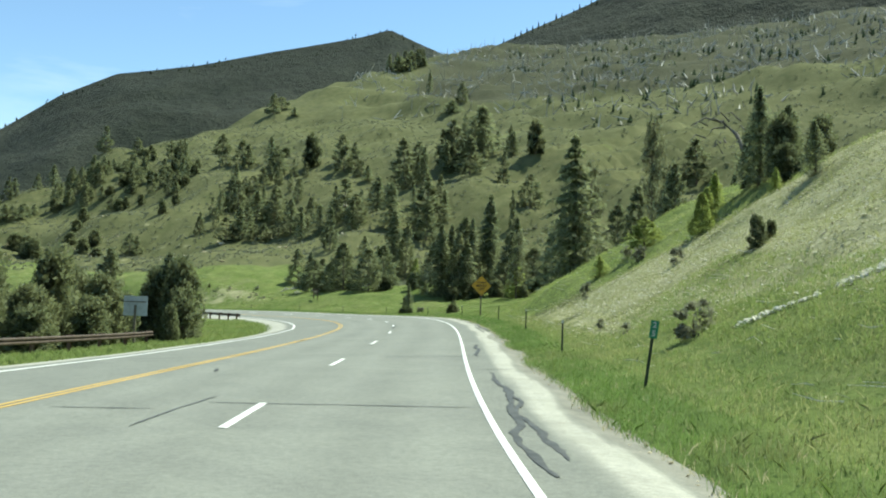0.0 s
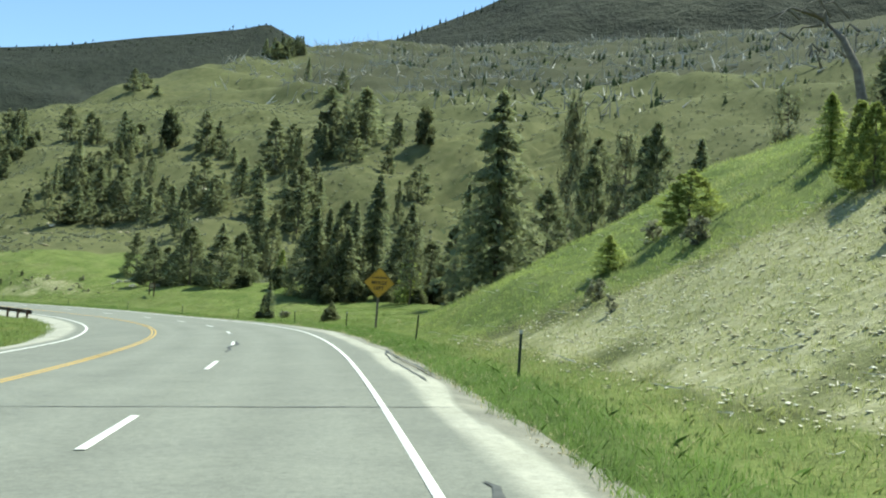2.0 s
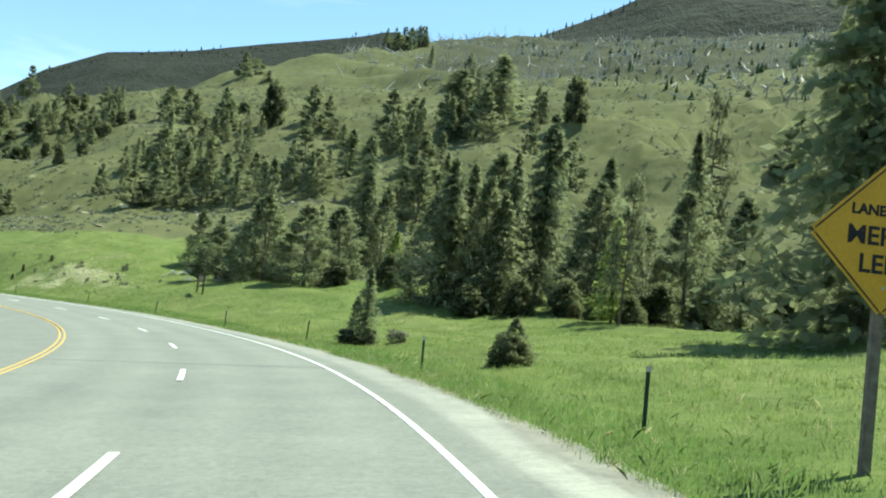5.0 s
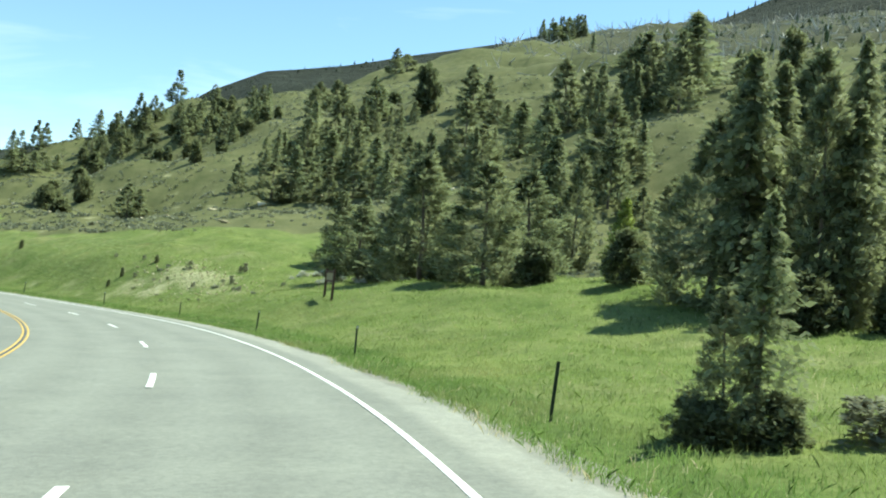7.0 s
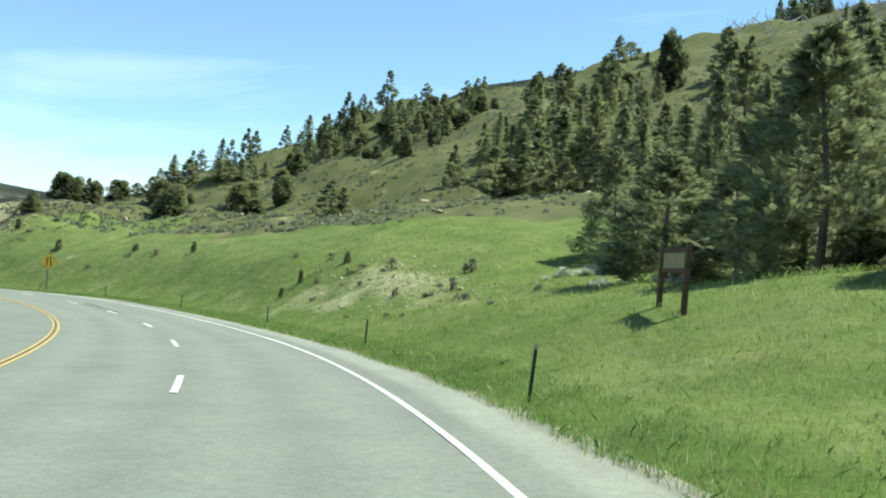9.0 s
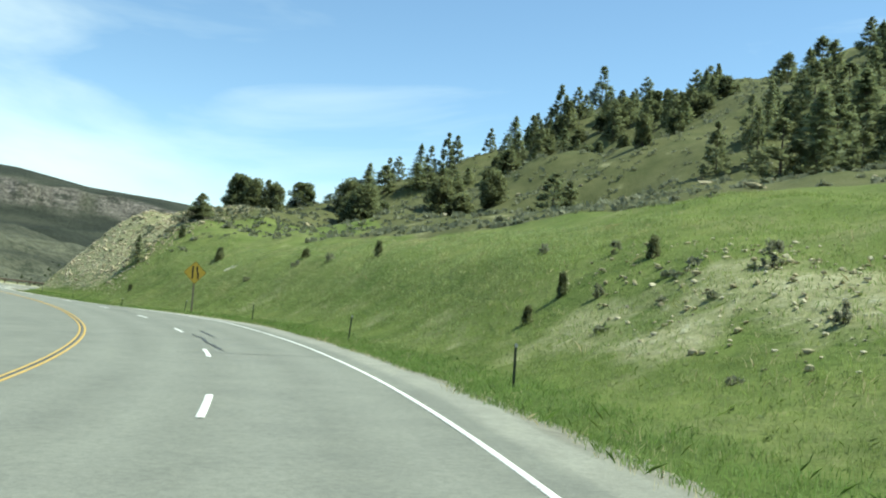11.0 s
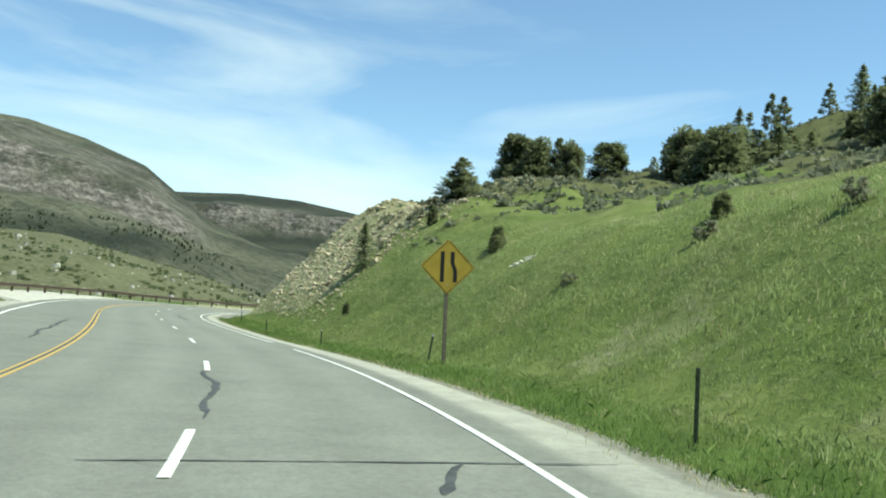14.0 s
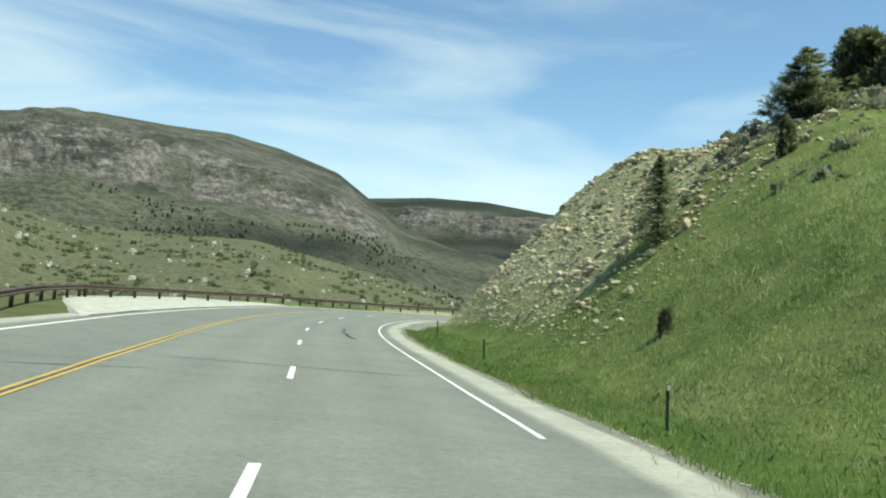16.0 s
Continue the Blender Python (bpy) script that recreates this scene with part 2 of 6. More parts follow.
def smooth(a, b, v):
    t = np.clip((v - a) / (b - a), 0, 1)
    return t * t * (3 - 2 * t)


def waves(x, y, size, seed):
    """Soft rolling unevenness from a few crossed sine waves."""
    r = np.random.RandomState(seed)
    out = 0
    for k in range(7):
        a, p, f = r.uniform(0, 6.28), r.uniform(0, 6.28), r.uniform(0.6, 1.9) / size
        out = out + np.sin((x * math.cos(a) + y * math.sin(a)) * 6.28 * f + p) / 7
    return out


SPUR = ((5, 6, 7, 8.5, 10, 12, 15, 19, 22, 30, 50, 80, 120, 200, 300, 500, 560, 700), (0.0, 0.0, 0.08, 0.5, 1.45, 2.75, 4.85, 7.9, 9.3, 11, 14, 20, 32, 70, 112, 186, 190, 150))
MEADOW = ((5, 6, 7, 8, 10, 15, 20, 28, 40, 60, 100, 150, 200, 250, 300, 500, 560, 700), (0.0, 0.0, 0.06, 0.2, 0.5, 1.1, 1.7, 2.9, 5.5, 10, 21, 42, 69, 93, 112, 186, 190, 150))
TERRACE = ((5, 6, 7, 8, 10, 12.5, 15.5, 20, 40, 60, 100, 150, 200, 250, 300, 500, 560, 700), (0.0, 0.0, 0.12, 0.4, 0.95, 1.85, 2.9, 3.8, 6.2, 10, 21, 42, 69, 93, 112, 186, 190, 150))
HILL = ((5, 6, 7, 9, 11, 13, 20, 30, 45, 57, 77, 117, 145, 183, 215, 250, 300, 400, 500, 560, 700), (0.0, 0.0, 0.2, 1.6, 3.3, 4.6, 6.9, 8.7, 12.2, 16.6, 27, 45, 55, 68, 79, 93, 112, 149, 186, 190, 150))
NOSE = ((5, 6, 8, 10, 12, 16, 20, 24, 35, 57, 77, 117, 145, 183, 215, 250, 300, 400, 500, 560, 700), (0.0, 0.0, 1.2, 3.2, 5.0, 8.1, 10.5, 12.2, 14.6, 17.6, 27, 45, 55, 68, 79, 93, 112, 149, 186, 190, 150))
LEFT = ((-700, -300, -150, -60, -28, -16, -9, 0), (10, -24, -26, -16, -3.5, -0.3, -0.12, 0))


def ground_height(x, y):
    x, y = np.asarray(x, float).ravel(), np.asarray(y, float).ravel()
    s, lat = nearest(x, y, RX, RY, HEAD, S)
    gs, gl = nearest(x, y, GX, GY, GH, GS)
    roadz, bank = np.interp(s, S, RZ), np.interp(s, S, RB)
    w_meadow = smooth(47, 72, gs - 0.12 * (gl - 10).clip(0, 60)) * (1 - smooth(140, 168, gs + 0.1 * (gl - 15).clip(0, 60)))
    w_spur = 1 - smooth(47, 72, gs - 0.12 * (gl - 10).clip(0, 60))
    w_nose = smooth(212, 240, gs)
    hill = np.interp(gl, *HILL) * (1 - w_nose) + np.interp(gl, *NOSE) * w_nose
    right = w_spur * np.interp(gl, *SPUR) + w_meadow * (np.interp(gl, *MEADOW) * (1 - smooth(98, 122, gs)) + np.interp(gl, *TERRACE) * smooth(98, 122, gs)) + (1 - w_spur - w_meadow) * hill
    right = right + 0.9 * np.exp(-((gs - 53) / 7) ** 2) * smooth(8, 11, gl) * (1 - smooth(24, 34, gl))
    right = right + 0.72 * np.exp(-((gs - 127) / 10) ** 2 - ((gl - 11) / 3.5) ** 2)
    # the bench behind the cut bank
    right = right - 1.5 * smooth(24, 32, gl) * smooth(215, 235, gs) - 3.0 * smooth(38, 60, gl) * (1 - smooth(75, 110, gl)) * smooth(232, 250, gs)
    right = right - 2.4 * np.exp(-(((gs - 229) / 7) ** 2 + ((gl - 37) / 9) ** 2))
    # the swell of the sage slope, the lower crest of the cut, the raised rim of the nose and the rise of the skyline
    right = right + 2.4 * np.exp(-((gs - 217) / 18) ** 2 - ((gl - 53) / 13) ** 2)
    right = right - 1.0 * smooth(17, 22, gl) * (1 - smooth(40, 55, gl)) * smooth(217, 229, gs)
    right = right + 1.1 * smooth(247, 256, gs) * smooth(11, 18, gl) * (1 - smooth(20, 24, gl))
    right = right + 4.5 * smooth(185, 290, gl) * smooth(225, 290, gs) - 4.0 * np.exp(-((gl - 106) / 20) ** 2) * smooth(270, 292, gs)
    start = 256 + 50 * smooth(14, 90, gl)
    fall = smooth(start, start + 22 + 60 * smooth(20, 90, gl), gs)
    right = right * (1 - fall) + (-20.0) * fall
    rough = smooth(8, 60, gl)
    right = right + (waves(x, y, 45, 1) * 5.0 + waves(x, y, 18, 2) * 1.6) * rough + waves(x, y, 7, 3) * 0.35 * smooth(7, 12, gl)
    left = np.interp(lat, *LEFT)
    pull = smooth(232, 245, s) * 0.9
    left = np.where(lat > -24, left * (1 - pull), left) + waves(x, y, 60, 4) * 4 * smooth(-12, -50, lat)
    beside = roadz + bank * np.clip(lat, -14, 6)
    z = np.where((gl > 5) & ((lat > 4.9) | (gs < 236)), right + (beside * (1 - smooth(8, 40, gl))), left + beside * (1 - smooth(12, 40, -lat)))
    # the cut beside the road where it turns into the hill, and the bed under the road
    edge = beside + 0.15 + np.maximum(1.2 * (lat - 7.2), 0.10 * (lat - 5.3))
    z = np.where((lat > 5.0) & (gs > 236), np.minimum(z, edge), z)
    inside = (lat > -9.6) & (lat < 6.2)
    bed = np.interp(lat, (-9.6, -8.2, 4.4, 6.2), (-0.12, -0.38, -0.38, 0.14)) + 0.05 * waves(x, y, 3.1, 8) * smooth(4.5, 5.2, lat)
    z = np.where(inside, np.where(lat > 5, np.minimum(beside + bed, z), beside + bed), z)
    return z


def height_at(x, y):
    return float(ground_height([x], [y])[0])


def spread(a, b, step):
    return list(np.arange(a, b, step))


def sheet_steps(parts):
    out = []
    for a, b, step in parts:
        out += spread(a, b, step)
    return np.array(out + [parts[-1][1]])


def link_mesh(name, verts, faces, mat, smooth_shade=True, masks=None, normals=None):
    me = bpy.data.meshes.new(name)
    me.from_pydata([tuple(v) for v in verts] if not isinstance(verts, np.ndarray) else verts.tolist(), [], faces if isinstance(faces, list) else faces.tolist())
    if mat:
        me.materials.append(mat)
    if smooth_shade:
        me.polygons.foreach_set("use_smooth", np.ones(len(me.polygons), bool))
    if masks is not None:
        a = me.color_attributes.new("cover", "FLOAT_COLOR", "POINT")
        a.data.foreach_set("color", np.concatenate([masks, np.ones((len(masks), 1))], 1).astype(np.float32).ravel())
    me.update()
    if normals is not None:
        me.normals_split_custom_set_from_vertices(normals.tolist())
    return new(name, me)


def grid_faces(nx, ny):
    i = np.arange(nx * ny).reshape(ny, nx)
    return np.stack([i[:-1, :-1].ravel(), i[:-1, 1:].ravel(), i[1:, 1:].ravel(), i[1:, :-1].ravel()], -1)


gx = sheet_steps([(-4600, -1000, 300), (-1000, -400, 40), (-400, -180, 5), (-180, 40, 0.9), (40, 130, 3), (130, 500, 8), (500, 1000, 50), (1000, 4600, 300)])
gy = sheet_steps([(-4600, -400, 300), (-400, -30, 10), (-30, 235, 0.9), (235, 420, 3), (420, 800, 7), (800, 1200, 40), (1200, 4600, 300)])
mx, my = [a.ravel() for a in np.meshgrid(gx, gy)]
mz = ground_height(mx, my)
m_s, m_l = nearest(mx, my, GX, GY, GH, GS)
far = np.maximum(np.hypot(mx + 60, my - 150) - 900, 0)
mz = np.where(far > 0, np.minimum(mz, 60) * np.exp(-far / 400) - 10 * (1 - np.exp(-far / 400)), mz)
# green along the verge and meadow, stony on the cut banks, burnt on the upper slope
w_mead = smooth(52, 66, m_s) * (1 - smooth(150, 185, m_s))
lush_edge = 6.9 + 4.0 * (1 - smooth(10, 26, m_s)) + 4 * smooth(46, 54, m_s) + 5 * w_mead * 4.5 + 7.4 * smooth(160, 180, m_s) * (1 - smooth(222, 245, m_s)) + 1.5 * waves(mx, my, 12, 9)
lush_edge = lush_edge + 10 * smooth(203, 216, m_s) * (1 - smooth(230, 240, m_s))
lush = (1 - smooth(lush_edge, lush_edge + 2.2, m_l)) * np.where(m_l > -30, 1, 0)
lush = np.maximum(lush, 0.42 * smooth(60, 120, m_l) * smooth(-0.1, 0.35, waves(mx, my, 60, 12)))
crest = smooth(43, 49, m_s + 1.55 * (m_l - 7.9)) * smooth(22, 34, m_s) * (1 - smooth(56, 62, m_s))
lush = np.maximum(lush, 0.55 * smooth(6, 8, m_l) * (1 - smooth(20, 27, m_l)) * (1 - smooth(50, 55, m_s)) * smooth(-12, -6, m_s))
lush = np.maximum(lush, crest * smooth(7, 9, m_l) * (1 - smooth(20, 28, m_l)))
lush = lush * (1 - smooth(220, 234, m_s) * (m_l < -6))
lush = lush * (0.8 + 0.2 * smooth(0, 1, m_l) * (1 - smooth(6.2, 7.0, m_l + 0.5 * waves(mx, my, 5, 14))))
stony = smooth(7.2, 8.6, m_l - 3.2 * (1 - smooth(8, 25, m_s))) * (1 - smooth(19, 27, m_l)) * (1 - crest) * (1 - smooth(50, 55, m_s)) * (0.66 + 0.25 * waves(mx, my, 4, 15))
patch = np.exp(-((m_s - 150) / 9.0) ** 2 - ((m_l - 12.3) / 3.2) ** 2)
stony = np.maximum(stony, 0.66 * patch)
# thin dry belt above the verge of the cut, stonier at its start
dry = smooth(6.4, 7.2, m_l) * (1 - smooth(8.6, 11.5, m_l)) * smooth(144, 152, m_s) * (1 - smooth(192, 206, m_s))
stony = np.maximum(stony, 0.37 * dry)
stony = np.maximum(stony, 0.62 * np.exp(-((m_s - 154) / 6.0) ** 2 - ((m_l - 10) / 2.6) ** 2))
stony = np.maximum(stony, 0.34 * smooth(165, 172, m_s) * (1 - smooth(222, 228, m_s)) * smooth(7.5, 9, m_l) * smooth(0.05, 0.3, waves(mx, my, 7, 13)))
stony = np.maximum(stony, smooth(229, 237, m_s - 0.55 * (m_l - 11)) * smooth(7, 9, m_l) * (1 - smooth(24, 34, m_l)))
burn = smooth(200, 260, m_l) * smooth(-40, 20, mx - 0.1 * my + 40)
ground = tagged(link_mesh("ground", np.stack([mx, my, mz], -1), grid_faces(len(gx), len(gy)), ground_mat, True, np.stack([lush, stony, burn], -1).clip(0, 1)),
                "grassy mountain slope with sagebrush, stony cut banks and green verge", "ground", kind="structure")

# ---- road ----
lats = np.array([-9.3, -8.7, -8.3, -7.9, -7.5, -7.0, -6.0, -5.3, -4.4, -3.5, -2.6, -1.8, -0.9, 0.0, 0.9, 1.7, 2.6, 3.4, 3.8, 3.95, 4.05, 4.2, 4.35, 4.5, 4.62, 4.74, 4.86, 5.0, 5.2, 5.5, 5.9])
road_s = np.arange(-60.0, 360.0, 1.0)
ss, ll = [a.ravel() for a in np.meshgrid(road_s, lats, indexing="ij")]
drop = np.where(ll > 4.6, -0.10 * (ll - 4.6) - 0.06 * (ll - 4.6) ** 2, 0) + np.where(ll < -8.2, -0.15 * (-8.2 - ll), 0)
pts = on_road(ss, ll)
pts[:, 2] += drop + 0.012 * waves(pts[:, 0], pts[:, 1], 9, 5)
wob = 0.25 * waves(ss * 1.0, ss * 0.3, 13, 6)
tracks = np.exp(-((ll - 0.9) / 0.35) ** 2) + np.exp(-((ll - 2.6) / 0.35) ** 2) + np.exp(-((ll + 0.9) / 0.35) ** 2) + np.exp(-((ll + 2.6) / 0.35) ** 2)
early = 1 - smooth(50, 75, ss)
late = smooth(176, 192, ss)
pale = smooth(3.82 + 0.25 * early, 4.1 + 0.2 * early, ll + 0.4 * wob) * (1 - smooth(4.62, 4.8, ll + wob)) * (0.35 + 0.6 * early + 0.6 * late)
pale = pale + smooth(-7.5, -7.9, ll) * (1 - 0.4 * smooth(-8.6, -9.2, ll))
grit = smooth(4.64, 4.8, ll + wob)
pale = pale * (1 - grit)
road = tagged(link_mesh("road", pts, grid_faces(len(lats), len(road_s)), asphalt_mat, True, np.stack([0.5 * tracks, pale, grit], -1).clip(0, 1)),
              "pale grey sun-bleached asphalt mountain road with a curved gravel shoulder", "road", kind="structure")


def ribbon(name, s0, s1, lat, width, mat, parent, up=0.012, step=1.0, wander=0.0, seed=0):
    """A thin painted or sealed stripe lying on the road."""
    n = max(2, int((s1 - s0) / step) + 1)
    s = np.linspace(s0, s1, n)
    c = np.interp(s, np.linspace(s0, s1, len(lat)), lat) if isinstance(lat, tuple) else np.full(n, float(lat))
    w = np.full(n, width / 2)
    if wander:
        r = np.random.RandomState(seed)
        c = c + np.cumsum(r.normal(0, wander, n)) * 0.6
        w = w * r.uniform(0.6, 1.35, n)
    v = np.concatenate([on_road(s, c - w, up - 0.006), on_road(s, c - w * 0.8, up), on_road(s, c + w * 0.8, up), on_road(s, c + w, up - 0.006)])
    i = np.arange(n - 1)
    f = np.concatenate([np.stack([i + k * n, i + (k + 1) * n, i + (k + 1) * n + 1, i + k * n + 1], -1) for k in range(3)])
    ob = link_mesh(name, v, f, mat)
    ob.parent = parent
    return ob


for k in range(-4, 25):
    ribbon("lane_dash", k * 12.19, k * 12.19 + 3.05, 0.0, 0.125, white_paint, road)
ribbon("edge_line", -60, 207.9, 3.41, 0.10, white_paint, road)["label"] = "white edge line along the shoulder"
ribbon("edge_line", 213.4, 355, 3.44, 0.10, white_paint, road)
ribbon("edge_line", -60, 355, -7.05, 0.14, white_paint, road)
for lat in (-3.465, -3.635):
    ribbon("centre_line", -60, 355, lat, 0.08, yellow_paint, road)["label"] = "solid yellow centre line"

ribbon("sealed_joint", 96, 300, -3.55, 0.075, tar_mat, road, 0.010, 0.5, 0.004, 3)
# tar-sealed cracks: s, lat to s, lat
ACROSS = ((3, -0.84, 3, 3.5), (2, -2.85, 2, -1.4), (0, -1.13, 4, -0.92), (11, 3.1, 11, 4.5), (16.2, 0.95, 16, 4.4), (28.7, -2.3, 28.4, 4.6), (79, -3.4, 77.2, 4.4), (113.7, 1.1, 113.2, 2.6), (135.2, -2.1, 135.9, 1.05), (168, -4.3, 167, 2.84),
          (160, -0.78, 160, 3.2), (183.8, -0.9, 183.4, 4.3), (181.2, 0.26, 181.4, 2.2), (180, -2.2, 180.3, 1.04), (204, -3.2, 204.4, 3.1), (218, -4.7, 219, -2.5), (222, -2.9, 223, 3))
ALONG = ((-3, 3.71, 10, 3.88), (-2, 3.97, 6, 4.05), (16, 3.8, 22.5, 3.9), (44, 0.0, 52, 0.07), (161, 0.52, 170, 0.4), (168, 0.93, 172.5, 0.88), (187, 0.1, 195, -0.08), (204, -4.7, 217, -4.62), (240, 2.15, 252, 1.8), (10, -2.34, 11, -2.5), (182, 2.3, 183.5, 2.75), (33, 4.62, 39.5, 4.5), (34, 4.95, 40, 4.8), (40, 4.8, 44, 4.86), (39.5, 4.5, 43, 4.75))


def crack(name, s0, l0, s1, l1, width, seed):
    """A hand-poured bead of tar wandering along a crack."""
    r = np.random.RandomState(seed)
    n = max(6, int(math.hypot(s1 - s0, l1 - l0) / 0.22))
    u = np.linspace(0, 1, n)
    ds, dl = s1 - s0, l1 - l0
    ln = math.hypot(ds, dl)
    off = np.convolve(np.cumsum(r.normal(0, 0.035 if width > 0.08 else 0.012, n)), np.ones(3) / 3, "same")
    off = off - off[0] - (off[-1] - off[0]) * u
    ns, nl = -dl / ln, ds / ln
    w = width / 2 * r.uniform(0.55, 1.3, n) * np.minimum(1, 6 * u + 0.35) * np.minimum(1, 6 * (1 - u) + 0.35)
    cs, cl = s0 + ds * u + ns * off, l0 + dl * u + nl * off
    v = np.concatenate([on_road(cs - ns * w, cl - nl * w, 0.010), on_road(cs, cl, 0.013), on_road(cs + ns * w, cl + nl * w, 0.010)])
    i = np.arange(n - 1)
    f = np.concatenate([np.stack([i + k * n, i + (k + 1) * n, i + (k + 1) * n + 1, i + k * n + 1], -1) for k in range(2)])
    ob = link_mesh(name, v, f, tar_mat)
    ob.parent = road
    return ob


for i, row in enumerate(ACROSS):
    crack("sealed_crack", *row, 0.06, i)
for i, row in enumerate(ALONG):
    crack("sealed_crack", *row, 0.06 if row[1] > 4.4 else 0.115, 50 + i)
# gravel turnout on the outside of the next bend
n_s, lat_t = np.arange(236.0, 286.0, 1.0), np.linspace(-7.6, -15.0, 9)
ts, tl = [a.ravel() for a in np.meshgrid(n_s, lat_t, indexing="ij")]
tl = -7.6 + (tl + 7.6) * np.clip(np.minimum((ts - 236) / 20, (288 - ts) / 12), 0.05, 1)
tp = on_road(ts, tl)
tp[:, 2] += 0.03 + 0.03 * waves(tp[:, 0], tp[:, 1], 4, 19)
rim = (np.tile(np.arange(9), len(n_s)) == 8) | (ts < 236.5) | (ts > 284.5)
tp[rim, 2] -= 0.6
turnout = tagged(link_mesh("turnout", tp, grid_faces(9, len(n_s)), plain("pale_gravel", (0.52, 0.50, 0.43), 0.95, 0, 0.2, 1.5, 0.5), True), "pale gravel turnout beside the bend", "pavement", kind="structure")


# ---- far mountains ----
def fractal(x, y, size, octaves=5):
    return np.array([noise.multi_fractal(Vector((a / size, b / size, 3.7)), 0.9, 2.1, octaves) for a, b in zip(x, y)])


rock_face, nt, b = material("forested_mountainside", 0.95, 0, 0.1)
mk = attribute(nt, "cover")
f_big, f_tree, f_strata = noise_node(nt, 0.004, 5, 0.6), noise_node(nt, 0.035, 5, 0.75), noise_node(nt, 0.028, 7, 0.75, None, (1, 1, 5.0))
slope_c = mix(nt, 0.6, ramp(nt, f_big, [(0.35, (0.082, 0.09, 0.062)), (0.65, (0.14, 0.142, 0.098))]), ramp(nt, noise_node(nt, 0.09, 7, 0.8), [(0.42, (0.03, 0.038, 0.026)), (0.56, (0.15, 0.15, 0.108))]))
wood_c = mix(nt, 0.55, ramp(nt, f_tree, [(0.35, (0.018, 0.024, 0.017)), (0.65, (0.046, 0.056, 0.038))]), ramp(nt, f_big, [(0.35, (0.024, 0.028, 0.022)), (0.65, (0.05, 0.052, 0.043))]))
f_ribs = noise_node(nt, 0.11, 6, 0.8, None, (1, 1, 0.15))
cliff_c = mix(nt, 0.5, ramp(nt, f_strata, [(0.36, (0.05, 0.048, 0.042)), (0.50, (0.145, 0.13, 0.115)), (0.64, (0.30, 0.27, 0.24))]), ramp(nt, f_ribs, [(0.40, (0.035, 0.036, 0.03)), (0.50, (0.12, 0.11, 0.097)), (0.62, (0.37, 0.34, 0.305))]))
f_ledge = noise_node(nt, 0.012, 6, 0.7, None, (1, 1, 3.0))
cliff_c = mix(nt, ramp(nt, f_ledge, [(0.50, (0, 0, 0)), (0.60, (0.85, 0.85, 0.85))]), cliff_c, wood_c)
col = mix(nt, mk["Red"], slope_c, wood_c)
col = mix(nt, mk["Green"], col, cliff_c)
nt.links.new(col, b.inputs["Base Color"])
bump(nt, b, f_tree, 1.0, 14.0)


def mountain(name, eye, skyline, near, far_off, low, rows, step, rough, label, wooded, cliffs=None, power=1.0):
    """A mountainside whose crest stands at the given bearings and heights in degrees as seen from eye."""
    az0, az1 = skyline[0][0], skyline[-1][0]
    az = np.arange(az0, az1 + step / 2, step)
    crest = np.interp(az, [a for a, e in skyline], [e for a, e in skyline])
    v = np.linspace(0, 1, rows)
    aa, vv = [q.ravel() for q in np.meshgrid(az, v)]
    cc = np.tile(crest, rows)
    d = near + (far_off - near) * vv
    x, y = eye[0] - d * np.sin(np.radians(aa)), eye[1] + d * np.cos(np.radians(aa))
    top = far_off * np.tan(np.radians(cc))
    rise = vv ** power
    cliff = np.zeros_like(vv)
    if cliffs:
        c0, c1, lift = cliffs
        gap = 0.03 * waves(x, y, 150, 31)
        cliff = smooth(c0 + gap, c0 + 0.03 + gap, vv) * (1 - smooth(c1 + gap, c1 + 0.03 + gap, vv))
        rise = rise * (1 - lift) + lift * smooth(c0 + gap, c1 + gap, vv)
    z = low + (top - low) * rise
    cliff = cliff * smooth(3.6, 5.6, cc) if far_off < 2000 else cliff
    # buttresses and gullies down the cliffs
    flute = np.abs(waves(aa, vv * 4, 1.1, 34)) + 0.6 * np.abs(waves(aa, vv * 3, 0.45, 35))
    d2 = flute * cliff * rough * 0.45
    x, y = x - d2 * np.sin(np.radians(aa)), y + d2 * np.cos(np.radians(aa))
    z = z + (fractal(x, y, rough * 8) - 0.6) * rough * (2.6 * vv * (1.0 - vv) ** 1.25 + 0.03)
    wood = np.clip(wooded + 0.9 * waves(x, y, rough * 7, 33), 0, 1) * (1 - 0.75 * cliff)
    cliff = np.maximum(cliff, (0.6 * smooth(3.6, 5.6, cc) * smooth(c1, c1 + 0.06, vv) * (1 - smooth(0.90, 0.97, vv)) * (wooded < 0.9)) if cliffs else 0)
    cliff = cliff * np.clip(1.15 - 1.4 * waves(x, y, rough * 3, 36).clip(0, 1), 0.2, 1)
    ob = link_mesh(name, np.stack([x, y, z], -1), grid_faces(len(az), rows), rock_face, True, np.stack([wood, cliff, 0 * wood], -1))
    # the ground behind the crest drops away out of sight
    return tagged(ob, label, "mountain", kind="structure"), np.stack([x, y, z], -1).reshape(rows, len(az), 3)


fir_far, nt, b = material("far_conifers", 0.95, 0, 0.1)
nt.links.new(ramp(nt, island_random(nt), [(0, (0.018, 0.026, 0.015)), (1, (0.055, 0.07, 0.035))]), b.inputs["Base Color"])


sapling_mat, nt, b = material("conifer_saplings", 0.95, 0, 0.1)
nt.links.new(ramp(nt, island_random(nt), [(0, (0.04, 0.058, 0.026)), (1, (0.095, 0.12, 0.055))]), b.inputs["Base Color"])


